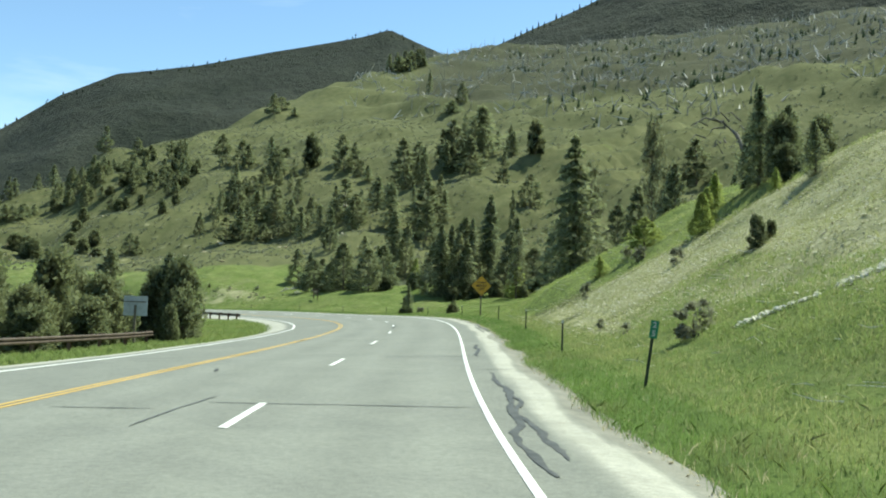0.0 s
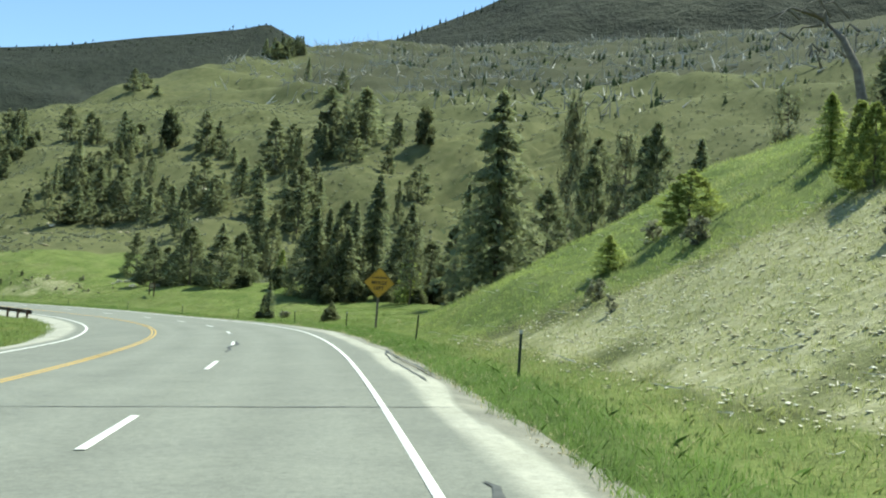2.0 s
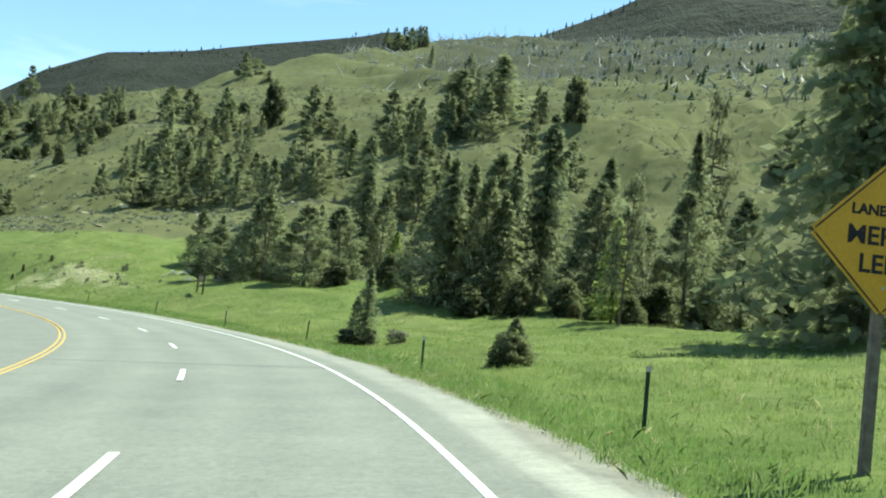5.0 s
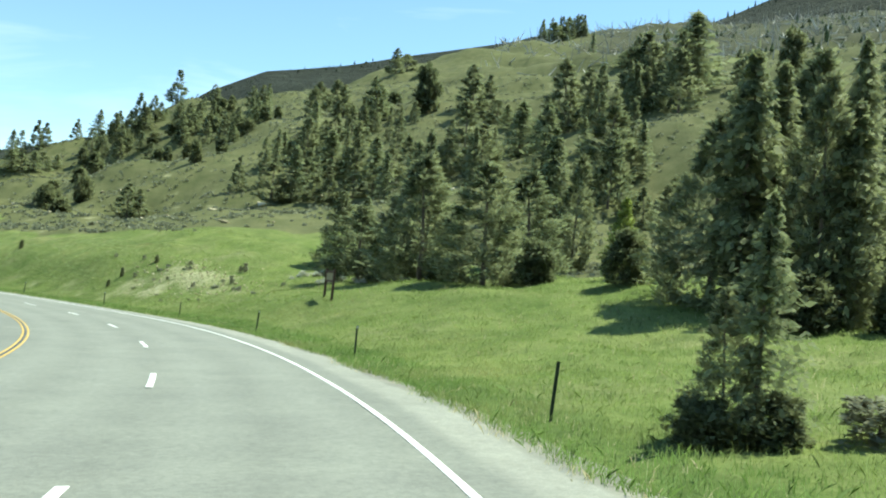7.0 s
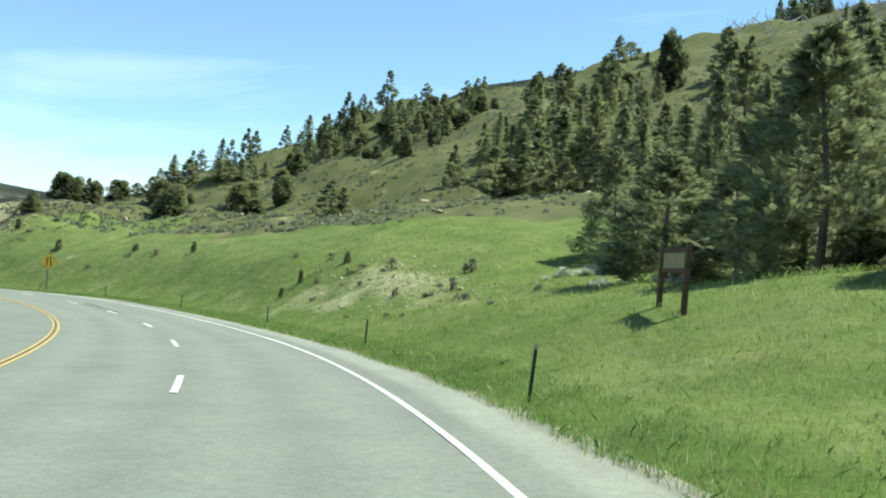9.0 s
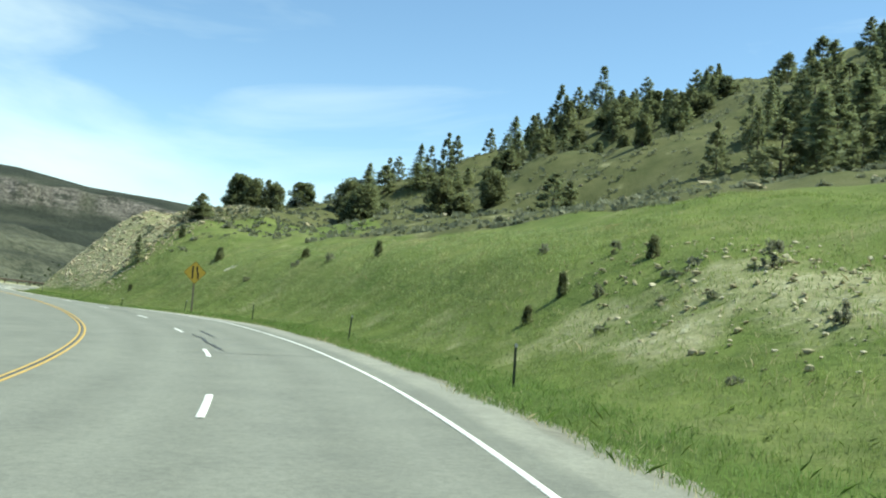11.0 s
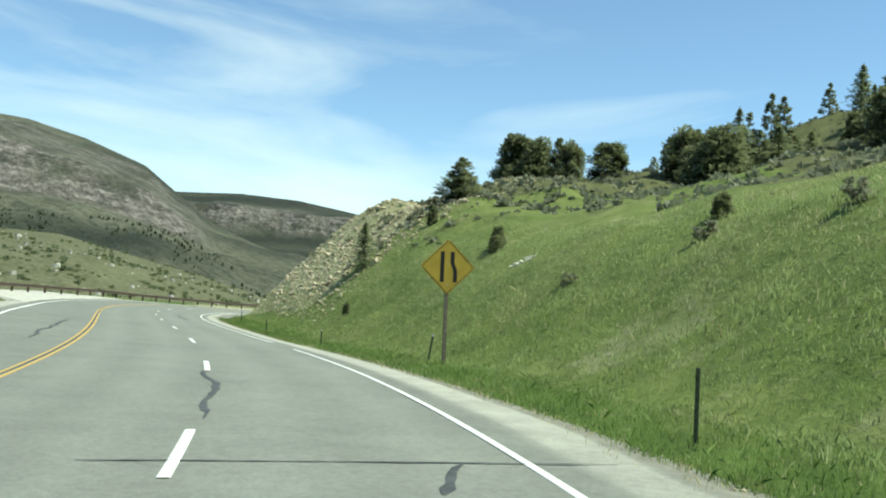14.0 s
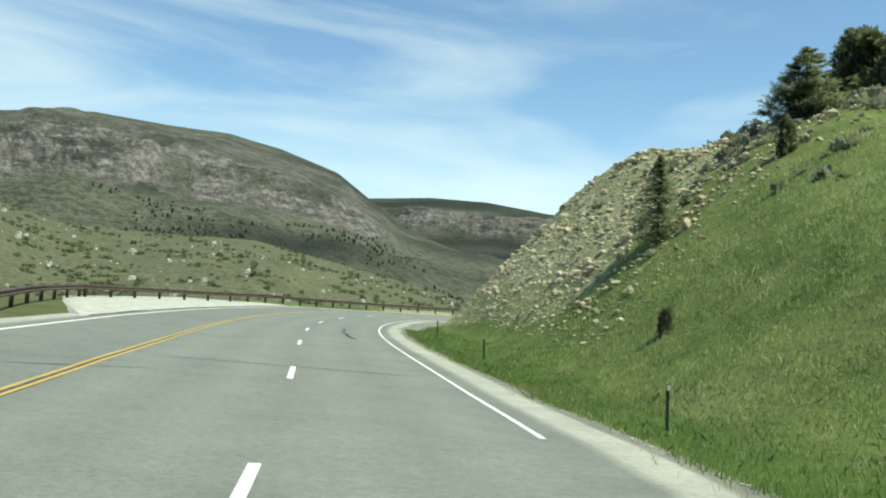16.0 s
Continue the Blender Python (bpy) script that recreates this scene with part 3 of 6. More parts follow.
def far_woods(name, places, heights, label, slim=0.2, seed=1, mat=None):
    """Distant conifers as ragged five-sided spires joined into one object."""
    r = np.random.RandomState(seed)
    V, F = [], []
    for (x, y, z), h in zip(places, heights):
        b0, k = len(V), 5
        for lvl, (zz, rr) in enumerate(((0.0, 0.75), (0.25, 1.0), (0.55, 0.62), (0.8, 0.33))):
            for i in range(k):
                a = 6.283 * (i + 0.5 * lvl) / k + r.uniform(-0.3, 0.3)
                q = rr * h * slim * r.uniform(0.55, 1.15)
                V.append((x + q * math.cos(a), y + q * math.sin(a), z + h * (zz - 0.05) + r.uniform(-0.03, 0.03) * h))
        V.append((x, y, z + h))
        for lvl in range(3):
            for i in range(k):
                j = (i + 1) % k
                F.append((b0 + lvl * k + i, b0 + lvl * k + j, b0 + (lvl + 1) * k + j, b0 + (lvl + 1) * k + i))
        for i in range(k):
            F.append((b0 + 3 * k + i, b0 + 3 * k + (i + 1) % k, b0 + 4 * k))
    return tagged(link_mesh(name, V, F, mat or fir_far, False), label, "woods", kind="stuff")


_, ridge = mountain("mountain_wooded", (2, 0), ((-8, 12.5), (-3, 14.0), (-1.2, 14.9), (0.6, 15.6), (2.3, 16.3), (4, 15.8), (9.3, 14.6), (13.5, 13.5), (18, 12.6), (21, 11.1), (24, 8.9), (27, 7.6), (34, 5.5), (44, 2.0)),
                    1500, 2500, 60, 40, 0.35, 70, "dark forested mountain ridge behind the grassy hill", 1.3)
r = np.random.RandomState(5)
pick = ridge[-4:].reshape(-1, 3)[r.permutation(4 * ridge.shape[1])[:420]]
pick = pick[waves(pick[:, 0], pick[:, 1], 180, 43) > -0.1]
pick = pick + r.normal(0, 7, pick.shape) * (1, 1, 0.12) - (0, 0, 1.5)
far_woods("ridge_woods", pick, r.uniform(4, 8, len(pick)), "dark conifers along the far ridge line", 0.4)
_, flank = mountain("mountain_burnt", (2, 0), ((-75, 14), (-55, 20), (-40, 24), (-26, 23.5), (-18, 21.6), (-13, 19.6), (-10, 18.1), (-6.6, 16.7), (-3.2, 15.2), (0, 12.5), (4, 9)),
                    780, 1250, 120, 60, 0.35, 40, "steep dark mountainside, partly burnt", 1.0)
pick = flank[-5:].reshape(-1, 3)[r.permutation(5 * flank.shape[1])[:420]]
far_woods("flank_woods", pick, r.uniform(4, 8, len(pick)), "dark conifers on the upper mountainside")
VALLEY = (-77, 171)
_, cliffs = mountain("mountain_cliffs", VALLEY, ((48, 0.6), (54.4, 2.0), (58, 3.1), (60.5, 4.1), (61.8, 5.1), (64.6, 7.2), (68, 8.4), (71, 9.1), (74.5, 9.3), (78.5, 9.7), (81.5, 9.5), (84, 9.2), (95, 8.6), (120, 7)),
                     430, 1500, -40, 90, 0.25, 45, "broad mountain with pale limestone cliff bands above wooded slopes", 0.22, (0.56, 0.66, 0.13), 1.15)
_, mesa = mountain("mesa", VALLEY, ((40, 4.3), (48, 5.0), (52, 5.2), (55.7, 5.8), (59, 5.95), (62, 5.8), (66, 5.6), (72, 5)),
                   1500, 3300, -60, 60, 0.2, 60, "distant flat-topped mountain with a pale cliff band", 0.95, (0.72, 0.78, 0.15), 1.1)
_, knoll = mountain("valley_hill", VALLEY, ((50, -4.0), (57.5, 0.2), (61, 1.2), (64.3, 2.0), (69.3, 3.2), (77, 3.35), (80, 3.6), (83, 4.5), (88, 5.6), (100, 6.5), (120, 6)),
                    140, 420, -34, 60, 0.4, 12, "dry grassy hillside with pale boulders and dark shrubs", 0.0, None, 0.8)
hill_mat, nt, b = material("dry_hillside", 0.95, 0, 0.1)
h_a, h_b = noise_node(nt, 0.05, 5), noise_node(nt, 0.5, 6, 0.7)
nt.links.new(mix(nt, 0.5, ramp(nt, h_a, [(0.3, (0.075, 0.085, 0.042)), (0.7, (0.135, 0.138, 0.075))]), ramp(nt, h_b, [(0.35, (0.05, 0.058, 0.028)), (0.66, (0.21, 0.20, 0.135))])), b.inputs["Base Color"])
bump(nt, b, h_b, 0.8, 0.5)
bpy.data.objects["valley_hill"].data.materials[0] = hill_mat
pick = cliffs[4:46].reshape(-1, 3)
w = waves(pick[:, 0], pick[:, 1], 260, 41) + 0.5 * waves(pick[:, 0], pick[:, 1], 90, 42)
pick = pick[w > 0.14]
pick = pick[r.permutation(len(pick))[:2600]]
far_woods("slope_woods", pick + r.normal(0, 6, pick.shape) * (1, 1, 0), r.uniform(1.6, 4.0, len(pick)), "scattered dark conifers on the slopes below the cliffs", 0.5)


# ---- trees ----
def foliage(name, dark, light, glow=0.35, gaps=0.0):
    m = bpy.data.materials.new(name)
    m.use_nodes = True
    nt = m.node_tree
    b = nt.nodes["Principled BSDF"]
    b.inputs["Roughness"].default_value, b.inputs["Specular IOR Level"].default_value = 0.7, 0.25
    tone = mix(nt, 0.5, ramp(nt, island_random(nt), [(0, dark), (1, light)]), ramp(nt, object_random(nt), [(0, dark), (1, light)]))
    nt.links.new(tone, b.inputs["Base Color"])
    t = nt.nodes.new("ShaderNodeBsdfTranslucent")
    nt.links.new(tone, t.inputs["Color"])
    s = nt.nodes.new("ShaderNodeMixShader")
    s.inputs[0].default_value = glow
    nt.links.new(b.outputs[0], s.inputs[1])
    nt.links.new(t.outputs[0], s.inputs[2])
    shader = s.outputs[0]
    if gaps:
        # the small gaps between the needles of a spray
        g = nt.nodes.new("ShaderNodeMixShader")
        g.inputs[0].default_value = gaps
        nt.links.new(shader, g.inputs[1])
        nt.links.new(nt.nodes.new("ShaderNodeBsdfTransparent").outputs[0], g.inputs[2])
        shader = g.outputs[0]
    nt.links.new(shader, nt.nodes["Material Output"].inputs["Surface"])
    return m


needle_dark = foliage("fir_needles", (0.21, 0.255, 0.135), (0.33, 0.36, 0.185), 0.5, 0.4)
needle_deep = foliage("spruce_needles", (0.19, 0.23, 0.12), (0.31, 0.34, 0.175), 0.5, 0.28)
needle_bright = foliage("young_fir_needles", (0.32, 0.40, 0.10), (0.48, 0.54, 0.17), 0.5, 0.25)
needle_olive = foliage("pine_needles", (0.22, 0.255, 0.14), (0.35, 0.375, 0.205), 0.5, 0.4)
juniper_leaf = foliage("juniper_scales", (0.15, 0.185, 0.092), (0.25, 0.275, 0.135), 0.5, 0.3)
sage_leaf = foliage("sagebrush_leaves", (0.22, 0.24, 0.155), (0.37, 0.375, 0.275), 0.5, 0.25)
bark = plain("bark", (0.12, 0.095, 0.07), 0.95, 0, 0.35, 8, 0.6)
dead_wood = plain("weathered_wood", (0.17, 0.155, 0.135), 0.9, 0, 0.35, 6, 0.4)


def quads(c, a, b):
    """Small leaf sprays: pointed diamonds centred at c with half axes a and b."""
    n = len(c)
    v = np.stack([c - a, c - 0.15 * a + b, c + a, c - 0.15 * a - b], 1).reshape(-1, 3)
    f = np.arange(4 * n).reshape(n, 4)
    return v, f


def unit(v):
    return v / (np.linalg.norm(v, axis=-1, keepdims=True) + 1e-9)


def crown_fir(r, levels, per, along_n, size, droop=0.25, full=0.8, gaps=0.1, start=0.05):
    C, A, B = [], [], []
    for i in range(levels):
        t = (i + r.uniform(-0.3, 0.3)) / levels
        z0 = start + (0.99 - start) * max(t, 0)
        reach = 0.62 * max(0.045, (1 - max(t, 0)) ** full) * min(1, 0.6 + 3.2 * max(t, 0))
        a0 = r.uniform(0, 6.28)
        for j in range(per):
            if r.rand() < gaps:
                continue
            a = a0 + 6.283 * j / per + r.uniform(-0.35, 0.35)
            ln = reach * r.uniform(0.62, 1.12)
            u = (np.arange(along_n) + r.uniform(0.2, 1.0, along_n)) / along_n
            out = np.array([math.cos(a), math.sin(a), 0])
            side = np.array([-math.sin(a), math.cos(a), 0])
            sag = -droop * ln * (u ** 1.3) + 0.16 * ln * u ** 3
            p = out * (ln * u)[:, None] + side * (r.normal(0, 0.13, along_n) * ln * (0.4 + u))[:, None]
            p[:, 2] = z0 + sag * 0.55 + r.normal(0, 0.008, along_n)
            d = unit(out * 1.0 + side * r.normal(0, 0.6, along_n)[:, None] + np.array([0, 0, 1]) * r.normal(-0.12, 0.25, along_n)[:, None])
            w = unit(np.cross(d, np.array([0, 0, 1]) + r.normal(0, 0.45, (along_n, 3))))
            sz = size * r.uniform(0.6, 1.3, along_n)
            C.append(p), A.append(d * sz[:, None]), B.append(w * (sz * 0.5)[:, None])
    # the leader
    n = 10
    p = np.stack([r.normal(0, 0.008, n), r.normal(0, 0.008, n), r.uniform(0.93, 1.0, n)], -1)
    C.append(p), A.append(unit(r.normal(0, 0.4, (n, 3)) + (0, 0, 1)) * size * 0.6), B.append(unit(r.normal(0, 1, (n, 3))) * size * 0.25)
    return quads(np.concatenate(C), np.concatenate(A), np.concatenate(B))


def crown_cone(r, clumps, per, size, full=0.7, belly=0.35, open_=0.0):
    """A bushy conifer: upswept clumps of sprays heaped into an uneven cone."""
    bumps = r.uniform(0.72, 1.2, (6, 7))
    C, N = [], []
    for i in range(clumps):
        z = r.uniform(0.02, 1) ** 1.25
        a = r.uniform(0, 6.283)
        env = 0.5 * (1 - z) ** full * min(1, belly + 3.0 * z) * bumps[int(z * 5.99), int(a / 6.284 * 7)] + 0.012
        q = env * r.uniform(0.45, 1.0) ** 0.6
        lr = 0.045 + 0.17 * env * r.uniform(0.6, 1.2)
        if r.rand() < open_:
            continue
        out = np.array([math.cos(a), math.sin(a), 0.0])
        d = unit(r.normal(0, 1, (per, 3)))
        c = out * q + np.array([0, 0, 0.97 * z + 0.02])
        off = d * lr * r.uniform(0.3, 1.0, (per, 1))
        off[:, 2] = off[:, 2] * 0.42 + 0.22 * (off[:, :2] @ out[:2])
        C.append(c + off), N.append(0.8 * d + 0.8 * out + (0, 0, 0.45))
    C, N = np.concatenate(C), np.concatenate(N)
    C[:, 2] = np.maximum(C[:, 2], 0.005)
    d = unit(N + r.normal(0, 0.5, N.shape))
    w = unit(np.cross(d, r.normal(0, 1, N.shape)))
    sz = size * r.uniform(0.55, 1.35, len(C))
    return quads(C, d * (sz[:, None] * (1, 1, 0.6)), w * (sz * 0.42)[:, None] * (1, 1, 0.6))


def crown_lobes(r, lobes, per, size, flat=1.0, cone=0.0):
    C, N = [], []
    for i in range(lobes):
        z = r.uniform(0.02, 0.92)
        rad = (0.5 * math.sqrt(max(0.02, 1 - ((z - 0.38) / 0.62) ** 2))) * (1 - cone * z)
        a, q = r.uniform(0, 6.28), rad * r.uniform(0.35, 0.82)
        c = np.array([q * math.cos(a), q * math.sin(a), z])
        lr = r.uniform(0.10, 0.19)
        d = unit(r.normal(0, 1, (per, 3)) + 0.35 * unit(c - (0, 0, 0.3)))
        C.append(c + d * lr * r.uniform(0.6, 1.1, (per, 1)) * (1, 1, 0.9 * flat)), N.append(d)
    C, N = np.concatenate(C), np.concatenate(N)
    C[:, :2] *= 0.80
    C[:, 2] = np.maximum(C[:, 2], 0.01)
    d = unit(N + r.normal(0, 0.7, N.shape) + (0, 0, 0.3))
    w = unit(np.cross(d, r.normal(0, 1, N.shape)))
    sz = size * r.uniform(0.6, 1.3, len(C))
    return quads(C, d * sz[:, None], w * (sz * 0.5)[:, None])


def tube(path, radii, k=6):
    """A tapered limb along a path of points."""
    V, F = [], []
    for i, (p, q) in enumerate(zip(path, radii)):
        d = Vector(path[min(i + 1, len(path) - 1)]) - Vector(path[max(i - 1, 0)])
        d = d.normalized() if d.length > 1e-6 else Vector((0, 0, 1))
        u = d.orthogonal().normalized()
        w = d.cross(u)
        for j in range(k):
            a = 6.283 * j / k
            V.append(tuple(Vector(p) + u * (q * math.cos(a)) + w * (q * math.sin(a))))
    for i in range(len(path) - 1):
        for j in range(k):
            F.append((i * k + j, i * k + (j + 1) % k, (i + 1) * k + (j + 1) % k, (i + 1) * k + j))
    F.append(tuple((len(path) - 1) * k + j for j in range(k)))
    return V, F


def joined(pieces):
    V, F = [], []
    for v, f in pieces:
        o = len(V)
        V += [tuple(q) for q in v]
        F += [tuple(int(i) + o for i in g) for g in f]
    return V, F


def trunk_mesh(r, thick, top=0.95, limbs=9, reach=0.3):
    bend = r.normal(0, 0.012, 2)
    zs = np.linspace(-0.03, top, 7)
    pieces = [tube([(bend[0] * math.sin(4 * z), bend[1] * math.sin(5 * z), z) for z in zs], [thick * (1.25 if i == 0 else 1) * (1 - 0.9 * z / top) + 0.002 for i, z in enumerate(zs)])]
    for i in range(limbs):
        z, a = r.uniform(0.12, 0.8), r.uniform(0, 6.28)
        ln = reach * (1 - z) * r.uniform(0.6, 1.1)
        pieces.append(tube([(0, 0, z), (ln * 0.5 * math.cos(a), ln * 0.5 * math.sin(a), z + 0.01), (ln * math.cos(a), ln * math.sin(a), z - 0.02)], [thick * 0.25, thick * 0.16, thick * 0.05], 4))
    return joined(pieces)


def crown_normals(V, r, rise=0.75, loose=0.4):
    """Leaf normals that follow the crown's rounded outline."""
    c = V.reshape(-1, 4, 3).mean(1)
    n = unit(c * (1, 1, 0)) * np.minimum(1, 6 * np.hypot(c[:, 0], c[:, 1]))[:, None] * 0.55 + (0, 0, rise) + r.normal(0, loose, c.shape)
    return np.repeat(unit(n), 4, 0)


def part(name, V, F, mat, parent, label="", shade=False, normals=None):
    ob = link_mesh(name, V, F, mat, shade or normals is not None, None, normals)
    ob.parent = parent
    if label:
        ob["label"] = label
    return ob


def crown_pine(r, branches, tufts, per, size):
    """An open crown: bare inner limbs with needle tufts towards the tips."""
    C, limbs = [], []
    for i in range(branches):
        z = r.uniform(0.22, 0.97)
        a, ln = r.uniform(0, 6.28), 0.5 * (1 - 0.75 * z) * r.uniform(0.5, 1.15) + 0.03
        up = r.uniform(-0.05, 0.10)
        tip = np.array([ln * math.cos(a), ln * math.sin(a), z + up * ln * 2])
        limbs.append(tube([(0, 0, z), tuple(tip * (0.5, 0.5, 0.5) + np.array([0, 0, z * 0.5])), tuple(tip)], [0.008, 0.005, 0.002], 4))
        for j in range(tufts):
            u = r.uniform(0.45, 1.0)
            c = np.array([0, 0, z]) * (1 - u) + tip * u + r.normal(0, 0.02, 3)
            C.append(c + r.normal(0, 0.022, (per, 3)))
    C = np.concatenate(C)
    d = unit(r.normal(0, 1, C.shape) + (0, 0, 0.5))
    w = unit(np.cross(d, r.normal(0, 1, C.shape)))
    sz = size * r.uniform(0.6, 1.3, len(C))
    return quads(C, d * sz[:, None], w * (sz * 0.4)[:, None]), limbs


def make_tree(kind, near, seed):
    r = np.random.RandomState(seed)
    base = new({"fir": "fir_tree", "spruce": "spruce_tree", "young": "young_fir", "juniper": "juniper", "pine": "limber_pine", "shrub": "shrub"}[kind])
    if kind in ("fir", "young", "spruce"):
        if kind == "spruce":
            V, F = crown_fir(r, 22, 13, 26, 0.036, 0.55, 0.75, 0.16)
        elif seed // 100 % 4 == 1:
            V, F = crown_fir(r, 30 if near else 20, 11 if near else 9, 12 if near else 6, 0.038 if near else 0.072, r.uniform(0.2, 0.5), r.uniform(0.7, 0.95), r.uniform(0.05, 0.2))
        else:
            V, F = crown_cone(r, 240 if near else 130, 40 if near else 18, 0.033 if near else 0.066, r.uniform(0.6, 1.0), r.uniform(0.45, 0.8), r.uniform(0, 0.2))
        part("crown", V, F, {"young": needle_bright, "spruce": needle_deep}.get(kind, needle_dark), base, normals=crown_normals(V, r))
        part("trunk", *trunk_mesh(r, 0.022), bark, base)
    elif kind == "juniper":
        V, F = crown_lobes(r, 70 if near else 50, 90 if near else 50, 0.039 if near else 0.062, 1.0, 0.3)
        part("crown", V, F, juniper_leaf, base, normals=crown_normals(V, r))
        part("trunk", *trunk_mesh(r, 0.04, 0.6, 6, 0.4), bark, base)
    elif kind == "pine":
        (V, F), limbs = crown_pine(r, 60 if near else 40, 6, 10 if near else 7, 0.026 if near else 0.04)
        part("crown", V, F, needle_olive, base, normals=crown_normals(V, r))
        part("trunk", *joined([trunk_mesh(r, 0.02, 0.98, 4)] + limbs), bark, base)
    else:
        V, F = crown_lobes(r, 26, 40, 0.06, 0.9)
        part("crown", V, F, sage_leaf, base, normals=crown_normals(V, r))
        part("stem", *trunk_mesh(r, 0.03, 0.5, 5, 0.5), bark, base)
    return base


TREE_KINDS = {}
tree_rand = random.Random(11)


def plant(kind, near, x, y, h, w, label, category, group, sink=0.08):
    key = (kind, near)
    pool = TREE_KINDS.setdefault(key, [])
    m = pose(x, y, height_at(x, y) - sink, tree_rand.uniform(-2, 2), tree_rand.uniform(-2, 2), tree_rand.uniform(0, 360)) @ Matrix.Diagonal((w, w, h, 1))
    if len(pool) < (6 if near else 8):
        ob = make_tree(kind, near, 100 * len(pool) + len(kind) * 7 + near)
        ob.matrix_basis = m
        pool.append(ob)
    else:
        src = tree_rand.choice(pool)
        ob = copy_thing(src, m @ Matrix.Diagonal((1 / src.scale[0], 1 / src.scale[1], 1 / src.scale[2], 1)))
    return tagged(ob, label, category, group)


# x, y, height, width
GROVE = ((-18.9, 155.9, 6.2, 3.0), (-16.4, 152, 6.2, 3.2), (-14.9, 156.8, 4.8, 3), (-9.8, 139.4, 7.6, 4.6), (-5.1, 128.3, 6.4, 3.6), (-5.1, 157.3, 6.9, 3.8),
         (-0.4, 160.9, 9.9, 3.8), (-9.4, 135.0, 7.6, 4.6), (-14.7, 143.6, 5.2, 4.2), (-3.4, 137.2, 6.4, 4), (-12, 142, 4.5, 3.4), (4.3, 117.6, 7.5, 3.4),)
GROVE_EAST = ((6.4, 117.4, 9.6, 4), (7.2, 113.8, 8.5, 3.2), (8.2, 119.7, 10.2, 3.8), (9.2, 116.5, 10.6, 3.6), (15.1, 114.7, 10.2, 4.4), (13.9, 112.7, 8.4, 4),
              (17.1, 113.8, 6, 4.4), (19.3, 110.7, 8.2, 3.4), (23.5, 67.2, 9, 3.2), (22, 75, 10.5, 3.6), (28, 72, 10, 3.2), (24, 93, 10, 4), (34, 85, 12, 4), (20, 103, 7, 3.2), (22, 118, 12, 4))
for x, y, h, w in GROVE + GROVE_EAST:
    w = w * (1.1 if w > 6 else tree_rand.uniform(1.2, 1.7))
    plant("fir", True, x, y, h, w, "tall dark green fir growing at the meadow's edge", "tree", "firs of the meadow grove")
for x, y, h, w in ((18, 86, 17.2, 9.0), (-2.6, 162.8, 12.3, 6), (11.4, 118.6, 13.8, 5.6), (5, 115.5, 10.0, 4.8), (8.2, 114, 8, 4.4), (24, 70, 10, 4.6)):
    plant("spruce", True, x, y, h, w, "tall spruce with drooping layered branches at the meadow", "tree", "spruces of the meadow grove")
for x, y, h, w in ((35.9, 129, 23, 7), (28.6, 137.6, 16, 6), (26, 80, 13, 5), (31, 66, 10, 4), (30, 100, 12, 5), (13.9, 103.7, 8.2, 3.4), (25.5, 84, 11, 4.5)):
    plant("pine", True, x, y, h, w, "open-crowned limber pine with thin grey-green needles", "tree", "limber pines behind the spur")
for x, y, h, w in ((1.6, 127.8, 4.2, 2.6), (14.2, 107.0, 6.0, 3.0)):
    plant("young", True, x, y, h, w, "bright green young fir standing in the meadow", "tree", "young firs of the meadow")
for x, y, h, w in ((0.5, 92.0, 0.7, 1.3), (1.4, 91.9, 0.7, 1.1)):
    plant("juniper", True, x, y, h, w, "dusky juniper bush crowded against a young fir", "bush", "roadside bushes")
plant("juniper", True, 5.5, 79.5, 0.95, 1.75, "spiky dark juniper bush alone in the grass", "bush", "roadside bushes")
plant("fir", True, 5.65, 79.6, 1.35, 1.2, "small dark fir growing out of the lone bush", "tree", "young firs of the meadow")
plant("fir", True, 0.85, 92.6, 2.0, 1.15, "small dark fir pressed against the lone one", "tree", "young firs of the meadow")
plant("fir", True, 1.15, 92.3, 3.25, 1.7, "single grey-green fir with a bright new top in the meadow", "tree", "young firs of the meadow")
plant("shrub", True, 2.5, 91.9, 0.6, 1.5, "pale tangle of dead brush beside the lone fir", "shrub", "roadside bushes")
# undergrowth along the foot of the grove
for x, y, h, w in ((-17.5, 150.5, 1.6, 3), (-13.5, 146, 1.8, 3.2), (-8, 134, 2, 3), (-2.5, 126, 2.2, 3), (6.5, 112, 2, 3), (9.5, 111.5, 2.4, 3), (12, 109.5, 2.2, 3), (17, 108, 2.6, 3.6), (20, 108, 2.6, 3.4), (23, 104, 2.8, 3.6), (15, 106, 1.6, 2.4), (1.5, 122, 2.4, 3)):
    plant("juniper", True, x, y, h, w, "low dense juniper at the foot of the firs", "bush", "junipers under the grove")
